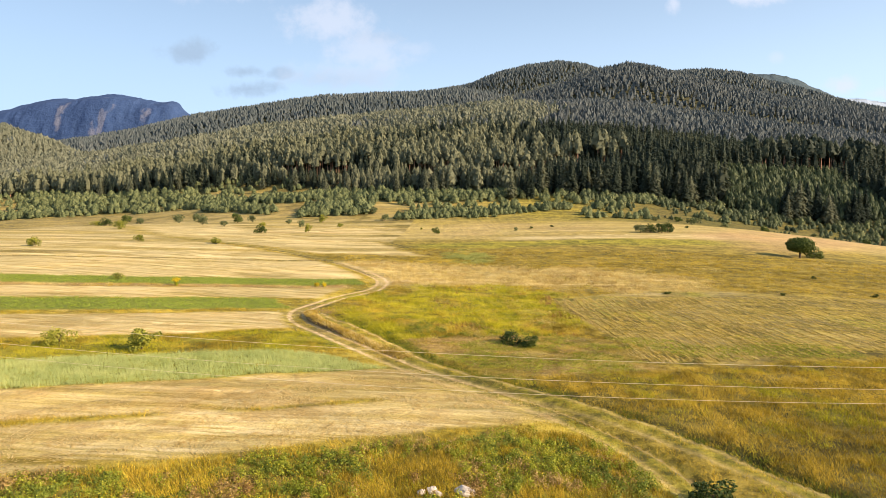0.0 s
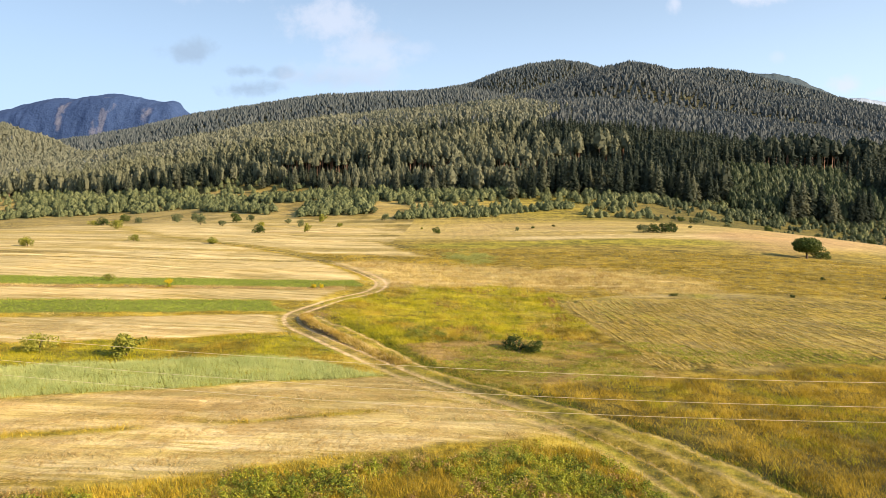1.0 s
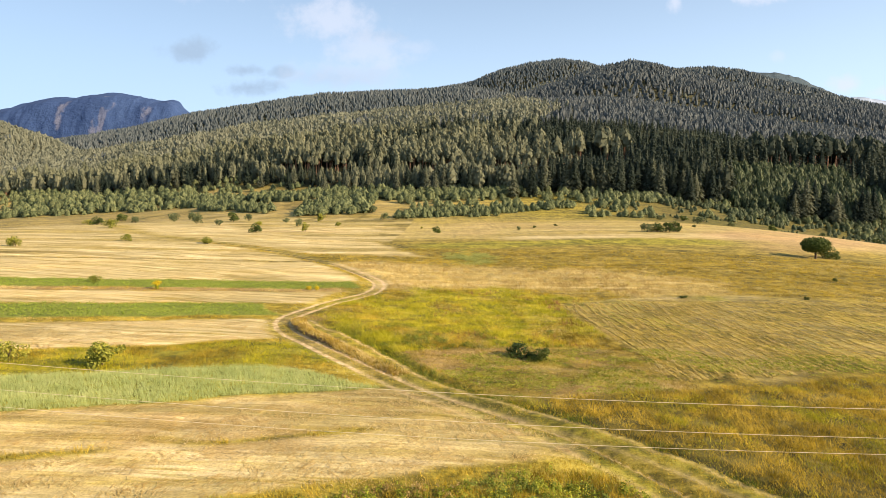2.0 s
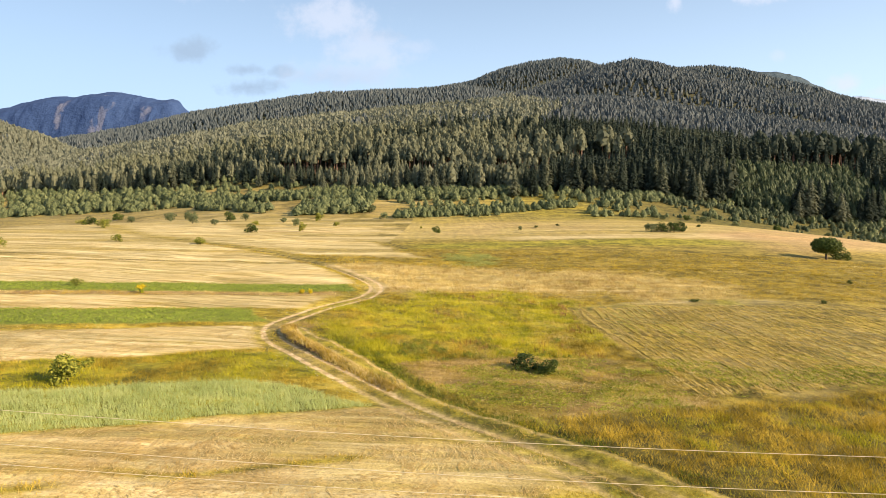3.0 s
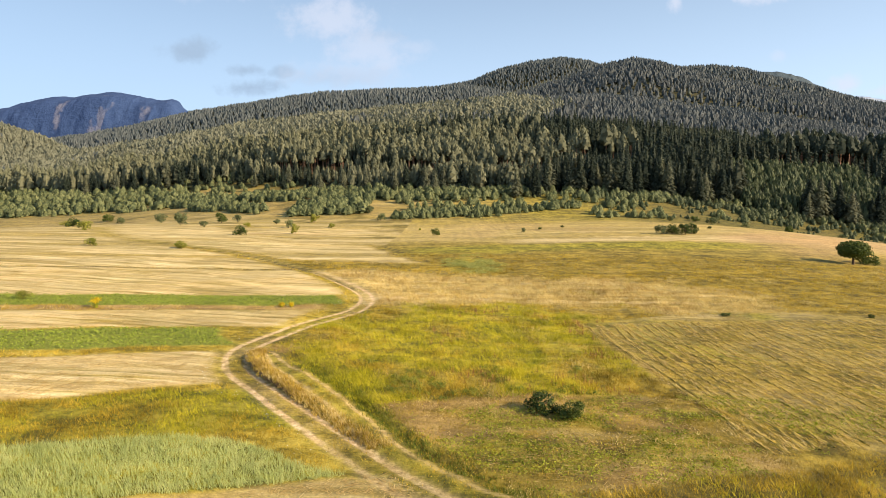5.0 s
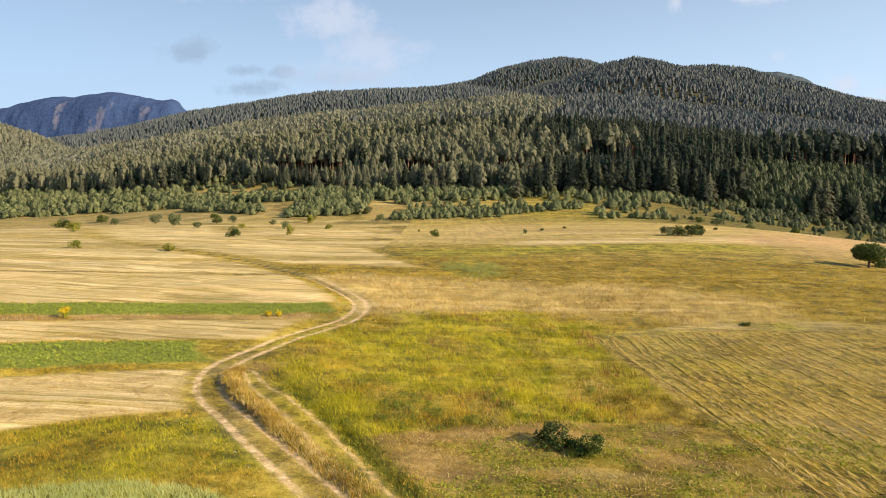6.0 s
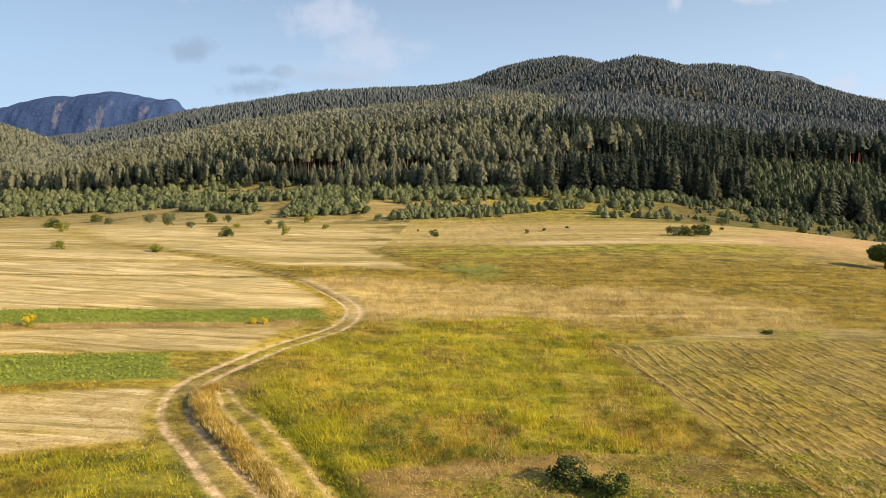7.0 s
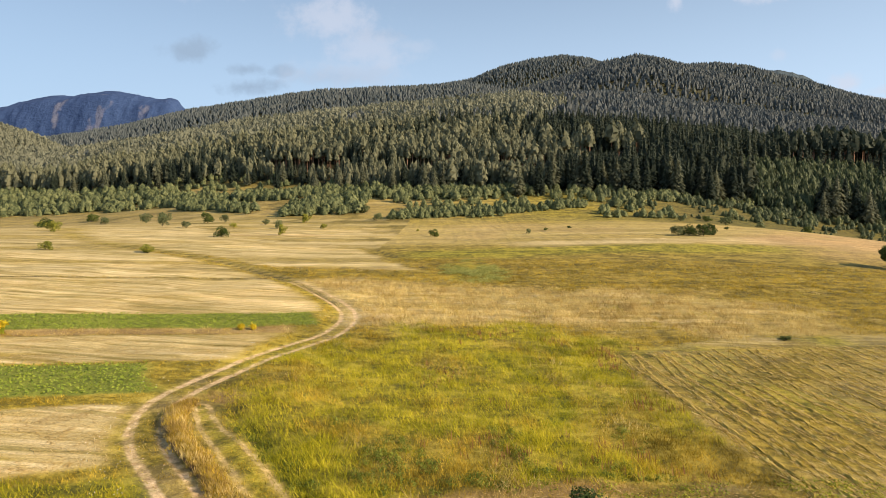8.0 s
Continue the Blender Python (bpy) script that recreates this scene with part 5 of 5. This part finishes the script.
x, y = wedge(215000, 27, 165, 62, 2.3)
w_, k_ = cover(x, y)
lot = GROW.uniform(0, 1, len(x))
thick = 0.35 + 1.2 * fnoise(x, y, 1.6, 92)
far_size = 1 + 0.6 * smooth(70, 150, y)
open_ = (k_["tall"] > 0.08) & (k_["potato"] < 0.2) & (k_["cereal"] < 0.2) & (k_["mown"] < 0.4) & (lot < thick)
hue = fnoise(x, y, 3.2, 93, 4) * 0.75 + GROW.uniform(0, 0.25, len(x))
is_lush = open_ & (0.24 + 0.41 * k_["lush"] + 0.5 * k_["runnel"] + 0.28 * k_["verge"] * (k_["n"] < 70) + 0.30 * k_["weeds"] + 0.14 * k_["olive"] > hue)
hue = fnoise(x, y, 4.2, 99, 4) * 0.75 + GROW.uniform(0, 0.25, len(x))
is_dry = open_ & ~is_lush & (0.3 * k_["verge"] * (k_["n"] > 99) + 0.34 + 0.40 * k_["tan"] - 0.04 * k_["lush"] - 0.16 * k_["olive"] > hue)
is_olive = open_ & ~is_lush & ~is_dry
for name, sel, mat, text in (("lush_grass", is_lush, M_LUSH, "tall yellow-green meadow grass"), ("dry_grass", is_dry, M_DRY, "tall straw-coloured dry grass"), ("olive_grass", is_olive, M_OLIVE, "tall olive brown meadow grass")):
    bunch = 0.82 * np.clip(k_["tall"][sel], 0.10, 0.7) * (0.12 + 1.85 * fnoise(x[sel], y[sel], 1.5, 98))
    blades(name, x[sel], y[sel], bunch * far_size[sel], 5, 0.027 * np.repeat(far_size[sel], 5), 1.1, mat, text, "grass", 0.28)

top_ = bank_v.reshape(-1, 7, 3)
pick_, lane_ = GROW.integers(0, len(top_) - 1, 2600), GROW.uniform(2.0, 5.4, 2600)
lo_ = np.floor(lane_).astype(int)
at_ = top_[pick_, lo_] * (1 - lane_ + lo_)[:, None] + top_[pick_, lo_ + 1] * (lane_ - lo_)[:, None] + GROW.normal(0, 0.25, (2600, 1)) * np.r_[1, 0, 0]
at_ += (top_[pick_ + 1, lo_] - top_[pick_, lo_]) * GROW.uniform(0, 1, (2600, 1))
for name, sel, mat in (("bank_dry_grass", GROW.uniform(0, 1, 2600) < 0.6, M_DRY), ("bank_green_grass", GROW.uniform(0, 1, 2600) < 0.4, M_OLIVE)):
    blades(name, at_[sel, 0], at_[sel, 1], GROW.uniform(0.14, 0.40, sel.sum()), 6, 0.032, 0.8, mat, "tall dry grass on the earth bank", "grass", 0.1, floor_at=at_[sel, 2] - 0.02)

# cereal, sown thickly
x, y = GROW.uniform(-48, -4, 80000), GROW.uniform(40, 62, 80000)
_, k_ = cover(x, y)
sel = (k_["cereal"] > 0.5)
blades("cereal_crop", x[sel], y[sel], GROW.uniform(0.32, 0.44, sel.sum()) * (0.8 + 0.4 * fnoise(x[sel], y[sel], 1.8, 88)), 3, 0.024, 0.7, M_CEREAL, "pale blue-green cereal standing in a strip", "crop", 0.08)

# leafy crop in rows along the strips
s_row, n_row = np.meshgrid(np.arange(-70, 24, 0.42), np.r_[np.arange(103.3, 110.4, 0.72), np.arange(81.8, 89.0, 0.72)])
s_row, n_row = s_row.ravel() + GROW.normal(0, 0.08, s_row.size), n_row.ravel() + GROW.normal(0, 0.06, s_row.size)
x, y = 0.9426 * s_row - 0.3338 * n_row, 0.3338 * s_row + 0.9426 * n_row
_, k_ = cover(x, y)
sel = (k_["potato"] > 0.6) & (x > -75)
leaf_clumps("leafy_crop", x[sel], y[sel], GROW.uniform(0.18, 0.36, sel.sum()), 9, 0.11, M_POTATO, "dark green leafy crop in straight rows", "crop", 0.17)

# pale herb patch out on the meadow, brown docks in the green, white umbels by the track
x, y = GROW.normal(6, 3.2, 2600), GROW.normal(149, 6.5, 2600)
sel = (np.hypot((x - 6) / 7, (y - 149) / 14) < 1) & (fnoise(x, y, 3.0, 111) > 0.50)
leaf_clumps("pale_herbs", x[sel], y[sel], GROW.uniform(0.2, 0.5, sel.sum()), 10, 0.13, M_HERB, "pale grey-green broad-leaved herbs in a patch", "herbs", 0.3)
x, y = GROW.uniform(-2, 20, 5000), GROW.uniform(66, 104, 5000)
sel = (fnoise(x, y, 4.0, 112) > 0.60) & (GROW.uniform(0, 1, 5000) < 0.35) & (cover(x, y)[1]["lush"] > 0.2)
blades("dock_stalks", x[sel], y[sel], GROW.uniform(0.45, 0.75, sel.sum()), 5, 0.05, 0.25, M_DOCK, "brown seeding dock stalks in the green grass", "weeds", 0.12)
run_ = GROW.integers(69, 139, 110)
step_ = TRACK_A[run_ + 1] - TRACK_A[run_]
side_ = np.stack([step_[:, 1], -step_[:, 0]], -1) / np.linalg.norm(step_, axis=1)[:, None]
at_ = TRACK_A[run_] - side_ * GROW.uniform(1.6, 3.4, 110)[:, None]
leaf_clumps("white_umbels", at_[:, 0], at_[:, 1], GROW.uniform(0.35, 0.55, 110), 3, 0.04, M_UMBEL, "small white flower umbels beside the track", "flowers", 0.08)

# low green tufts on the roughly mown ground
x, y = GROW.uniform(-4, 45, 12000), GROW.uniform(48, 69, 12000)
_, k_ = cover(x, y)
sel = (k_["scalp"] + 0.4 * k_["swath"] > 0.35) & (fnoise(0.7 * x, 1.6 * y, 5, 51) + 0.3 * fnoise(x, y, 1.2, 115) > 0.60)
leaf_clumps("low_tufts", x[sel], y[sel], GROW.uniform(0.08, 0.28, sel.sum()), 5, 0.08, M_WEED, "low green tufts on roughly mown ground", "weeds", 0.18)

# short regrowth on the mown meadow
x, y = GROW.uniform(-6, 40, 60000), GROW.uniform(48, 106, 60000)
_, k_ = cover(x, y)
sel = (k_["scalp"] > 0.4) | ((k_["swath"] > 0.5) & (GROW.uniform(0, 1, len(x)) < 0.5))
x, y = x[sel], y[sel]
hue = fnoise(x, y, 1.8, 124) + GROW.uniform(-0.12, 0.12, len(x))
for name, sel, mat, text in (("green_stubble", hue < 0.50, M_STUBBLE, "short green regrowth on mown meadow"), ("brown_stubble", hue >= 0.50, M_SORREL, "short brown stubble on mown meadow")):
    blades(name, x[sel], y[sel], GROW.uniform(0.06, 0.16, sel.sum()), 4, 0.030, 1.3, mat, text, "stubble", 0.16)

# rank weeds by the near edge and in the ditch
x, y = GROW.uniform(-30, 14, 24000), GROW.uniform(26, 40, 24000)
_, k_ = cover(x, y)
sel = (k_["weeds"] > 0.5)
x, y = x[sel], y[sel]
patch_ = fnoise(x, y, 2.6, 94) + 0.25 * (fnoise(x, y, 0.9, 114) - 0.5)
sub = patch_ > 0.50
blades("weed_stalks", x[~sub], y[~sub], GROW.uniform(0.25, 0.55, (~sub).sum()), 4, 0.024, 0.7, M_OLIVE, "olive brown weed stalks and grass", "weeds", 0.16)


def weed_mounds(name, x, y, tall, wide, per, size, mat, label, category):
    """Bushy weeds: each plant a ragged dome of small leaves, as one object."""
    k = len(x) * per
    d = GROW.normal(size=(k, 3))
    d[:, 2] = np.abs(d[:, 2]) * 0.8 + 0.05
    d /= np.linalg.norm(d, axis=1)[:, None]
    t, w = np.repeat(tall, per), np.repeat(wide, per)
    reach_ = GROW.uniform(0.35, 1.0, k) ** 0.5 * GROW.uniform(0.8, 1.2, k)
    c = np.stack([np.repeat(x, per) + d[:, 0] * w * reach_, np.repeat(y, per) + d[:, 1] * w * reach_, np.repeat(height(x, y), per) + t * (0.1 + 0.9 * d[:, 2] * reach_)], -1)
    nrm = d + GROW.normal(0, 0.55, (k, 3)) + [0, 0, 0.4]
    nrm /= np.linalg.norm(nrm, axis=1)[:, None]
    s_ = np.cross(nrm, GROW.normal(size=(k, 3)))
    s_ /= np.linalg.norm(s_, axis=1)[:, None]
    u_ = np.cross(nrm, s_)
    q = (size * GROW.uniform(0.5, 1.4, k))[:, None]
    V = np.stack([c - s_ * q * 0.8, c + u_ * q * 0.38, c + s_ * q * 0.9, c - u_ * q * 0.38], 1).reshape(-1, 3)
    return tagged(new(name, mesh_from(name, V, np.arange(4 * k).reshape(-1, 4), [mat])), label, category, kind="stuff")


pick = np.flatnonzero(patch_ > 0.46)[:: 6]
px, py = x[pick], y[pick]
tone_ = fnoise(px, py, 1.7, 116) + GROW.uniform(-0.12, 0.12, len(px))
for name, sel, mat, text in (("green_weeds", tone_ < 0.36, M_NETTLE, "dark green leafy weeds at the field edge"), ("yellow_green_weeds", (tone_ >= 0.36) & (tone_ < 0.58), M_WEED, "rank yellow-green bushy weeds at the field edge"),
                             ("brown_weeds", tone_ >= 0.58, M_SORREL, "brownish seeding weeds at the field edge")):
    m_ = int(sel.sum())
    weed_mounds(name, px[sel], py[sel], GROW.uniform(0.28, 0.75, m_), GROW.uniform(0.18, 0.42, m_), 46, 0.075, mat, text, "weeds")
ex, ey = GROW.uniform(-8, 18, 1500), GROW.uniform(65, 76, 1500)
_, k_ = cover(ex, ey)
sel = (k_["lush"] > 0.35) & (fnoise(ex, ey, 2.4, 125) > 0.50 + 0.02 * (ey - 66))
m_ = int(sel.sum())
weed_mounds("dark_tussocks", ex[sel], ey[sel], GROW.uniform(0.25, 0.55, m_), GROW.uniform(0.2, 0.45, m_), 40, 0.07, M_NETTLE, "dark green leafy clumps in the tall grass", "weeds")
bloom = GROW.uniform(0, 1, len(px)) < 0.5 * (fnoise(px, py, 3.0, 89) > 0.5)
leaf_clumps("yellow_blooms", px[bloom], py[bloom], GROW.uniform(0.55, 0.85, bloom.sum()), 7, 0.04, M_FLOWER, "small yellow flower heads over the weeds", "flowers", 0.14)
run_ = GROW.integers(0, len(TRACK_B) - 1, 3800)
step_ = TRACK_B[run_ + 1] - TRACK_B[run_]
side_ = np.stack([step_[:, 1], -step_[:, 0]], -1) / np.linalg.norm(step_, axis=1)[:, None]
at_ = TRACK_B[run_] + side_ * GROW.normal(1.8, 0.30, 3800)[:, None] + GROW.normal(0, 0.2, (3800, 2))
sel = (fnoise(at_[:, 0], at_[:, 1], 3.0, 95) > 0.44) & (at_[:, 1] > 27)
blades("ditch_grass", at_[sel, 0], at_[sel, 1], GROW.uniform(0.12, 0.32, sel.sum()), 7, 0.035, 0.8, M_DITCH, "dark green grass filling the ditch beside the track", "grass", 0.2)

# cut hay lying on the mown plots
x, y = wedge(120000, 30, 130, 60)
w_, k_ = cover(x, y)
lines_ = vnoise(k_["s"] * 0.10, k_["n"], 0.8, 96) * 0.6 + 0.4 * fnoise(x, y, 2.0, 97)
sel = ((k_["mown"] > 0.5) | ((k_["scalp"] > 0.5) & (GROW.uniform(0, 1, len(x)) < 0.25))) & (lines_ > 0.44)
turn_ = 0.35 + 7.0 * (fnoise(x[sel], y[sel], 3.5, 117) - 0.5)
blades("cut_hay", x[sel], y[sel], GROW.uniform(0.4, 0.9, sel.sum()), 3, 0.045, 1.0, M_HAY, "loose pale cut hay lying on the stubble", "hay", 0.25, flat=True, aim=turn_)



# raked swaths of hay on the meadow right of the tracks
def windrow(x_top, seed):
    r = np.random.default_rng(seed)
    y_top = 96.5 + 0.22 * (x_top - 17) - 3.0 * float(smooth(30, 90, x_top)) - 1.0 - r.uniform(0, 1.5)
    y_low = max(57.0 + 0.32 * (x_top - 14), y_top - 40 - r.uniform(-3, 3))
    ys = np.arange(y_low, y_top, 0.35)
    xs = x_top + 0.0016 * (y_top - ys) ** 2 * np.sign(ys - ys) + 0.09 * np.maximum(90 - ys, 0) * 1.0 + (vnoise(ys, 0 * ys + 7 * seed, 12.0, seed) - 0.5) * 0.9
    prof = np.array([-0.34, -0.17, -0.02, 0.14, 0.32])
    up_ = np.array([-0.05, 0.035, 0.075, 0.04, -0.05])
    swell = smooth(0.25, 0.65, vnoise(ys, 0 * ys + 3 * seed, 3.5, seed + 1)) * (0.55 + 0.6 * math.exp(-((x_top - 19) / 9) ** 2))
    m = len(ys)
    px = xs[:, None] + prof * (0.55 + 0.5 * r.uniform(size=(m, 1))) + r.normal(0, 0.03, (m, 5))
    py = ys[:, None] + r.normal(0, 0.10, (m, 5))
    pz = height(px, py) + up_ * (0.6 + 0.8 * swell[:, None]) * r.uniform(0.7, 1.3, (m, 1)) + r.normal(0, 0.012, (m, 5))
    V = np.stack([px, py, pz], -1).reshape(-1, 3)
    i = np.arange(len(V)).reshape(-1, 5)
    q = np.stack([i[:-1, :-1], i[:-1, 1:], i[1:, 1:], i[1:, :-1]], -1).reshape(-1, 4)
    return tagged(new("hay_windrow", mesh_from("hay_windrow", V, q, [M_SWATH])), "low raked swath of half-dried hay on the meadow", "hay", "hay swaths")


def swath_mat():
    s = Shade("half_dry_hay", 0.95)
    n = s.noise(4.0, 6.0, 0.75, s.place((1.0, 0.35, 1.0)))
    n2 = s.noise(0.3, 3.0, 0.6)
    c = s.ramp(n, [(0.34, (0.17, 0.115, 0.018)), (0.5, (0.36, 0.255, 0.046)), (0.66, (0.58, 0.43, 0.115))])
    s.colour(s.mix(s.math("MULTIPLY", n2, 0.4), c, (0.24, 0.20, 0.04))).bump(n, 0.8, 0.08)
    return s.mat


M_SWATH = swath_mat()
swath_lines = []
for k in range(44):
    swath_lines.append(windrow(17.3 + k * 0.92 + 0.008 * k * k, 700 + k))
pts_ = np.vstack([np.array([v.co for v in ob.data.vertices])[1::5] for ob in swath_lines])
pts_ = pts_[GROW.integers(0, len(pts_), 24000)] + GROW.normal(0, 0.14, (24000, 3))
for name, lot, mat, text in (("green_hay", slice(0, 11000), M_OLIVE, "half-dried olive hay along the swaths"), ("dry_hay", slice(11000, 24000), M_HAY, "pale dry hay along the swaths")):
    m_ = len(pts_[lot])
    blades(name, pts_[lot, 0], pts_[lot, 1], GROW.uniform(0.35, 0.8, m_), 2, 0.05, 1.0, mat, text, "hay", 0.13, flat=True, aim=np.full(m_, 1.66))

# stones on the bare track
run_ = GROW.integers(89, 179, 700)
at_ = TRACK_A[run_] + GROW.normal(0, 0.75, (700, 2))
stone = [(np.array([(-0.5, 0, 0), (0, -0.5, 0), (0.5, 0, 0), (0, 0.5, 0), (0.05, 0.02, 0.4)]) * 1.0, np.array([(0, 1, 4), (1, 2, 4), (2, 3, 4), (3, 0, 4)]), np.zeros(4, int))]
scatter("track_stones", stone, np.stack([at_[:, 0], at_[:, 1], height(at_[:, 0], at_[:, 1]) - 0.01], -1), GROW.uniform(0.025, 0.09, 700), GROW.uniform(0.9, 1.6, 700), np.zeros(700), [M_PEBBLE], "pale loose stones on the bare track", "stones")


# boulders by the field edge
def boulder(x, y, size, seed):
    bm = bmesh.new()
    bmesh.ops.create_icosphere(bm, subdivisions=3, radius=1.0)
    for v in bm.verts:
        d = 1 + 0.35 * noise.noise(v.co * 1.3 + Vector((seed, 0, 0))) + 0.12 * noise.noise(v.co * 3.5 + Vector((0, seed, 0)))
        v.co = Vector((v.co.x * 1.25, v.co.y * 0.9, v.co.z * 0.75)) * d * size
    me = bpy.data.meshes.new("boulder")
    bm.to_mesh(me)
    bm.free()
    me.materials.append(M_ROCK)
    ob = new("boulder", me)
    ob.matrix_world = pose(x, y, float(height(np.array([x]), np.array([y]))[0]) + size * 0.3, 0, 0, seed * 40)
    return tagged(ob, "pale whitish boulder lying among the weeds", "rock", "boulders")


for k, (x, y, size) in enumerate(((-1.1, 31.0, 0.20), (-0.55, 31.2, 0.28), (-0.25, 30.9, 0.22), (1.15, 31.2, 0.40))):
    boulder(x, y, size, k + 1)


# ---- power line ----
def wire(y0, slope, z0, fall, sag):
    xs = np.linspace(-42, 105, 90)
    ys = y0 + slope * xs
    zs = z0 + fall * xs + sag * xs * xs
    cu = bpy.data.curves.new("power_line_wire", "CURVE")
    cu.dimensions, cu.bevel_depth, cu.bevel_resolution = "3D", 0.0065, 1
    sp = cu.splines.new("POLY")
    sp.points.add(len(xs) - 1)
    for p_, co in zip(sp.points, zip(xs, ys, zs)):
        p_.co = (*co, 1)
    cu.materials.append(M_WIRE)
    return tagged(new("power_line_wire", cu), "thin pale aluminium overhead power line wire", "wire", "overhead wires")


wire(28.24, -0.0153, 8.18, -0.0468, 0.00097)
wire(28.10, -0.0291, 7.20, -0.0434, 0.00101)
wire(28.78, 0.0, 6.31, -0.0533, 0.00106)


# goldenrod on the verge of the crop strip
def goldenrod(x, y, tall, seed):
    """A clump of leafy stems with yellow heads."""
    r = np.random.default_rng(seed)
    base = new("goldenrod_clump")
    base.empty_display_size = 0.2
    base.matrix_world = pose(x, y, float(height(np.array([x]), np.array([y]))[0]) - 0.03, 0, 0, seed * 30)
    tagged(base, "clump of yellow goldenrod on the crop verge", "flowers", "goldenrod clumps")
    V, F, H, G = [], [], [], []
    for _ in range(46):
        a, q = r.uniform(0, 6.283), 0.55 * tall * math.sqrt(r.uniform())
        foot_, tip = np.array([q * 0.6 * math.cos(a), q * 0.6 * math.sin(a), 0]), np.array([q * math.cos(a), q * math.sin(a), tall * r.uniform(0.7, 1.05)])
        side_v = np.array([-math.sin(a), math.cos(a), 0]) * 0.03
        o = len(V)
        V += [foot_ - side_v, foot_ + side_v, tip]
        F.append((o, o + 1, o + 2))
        for _ in range(7):
            c = tip + r.normal(0, 0.09, 3) * [1, 1, 1.3]
            d = r.normal(0, 0.07, (3, 3))
            o = len(H)
            H += list(c + d)
            G.append((o, o + 1, o + 2))
    part("stems", mesh_from("stems", np.array(V), np.array(F), [M_WEED]), base)
    part("flower_heads", mesh_from("flower_heads", np.array(H), np.array(G), [M_FLOWER]), base, "bright yellow flower heads")["kind"] = "stuff"


for k, (x, y, tall) in enumerate(((-40.3, 93.3, 1.0), (-20.6, 100.6, 0.45), (-19.4, 101.0, 0.4))):
    goldenrod(x, y, tall, 900 + k)
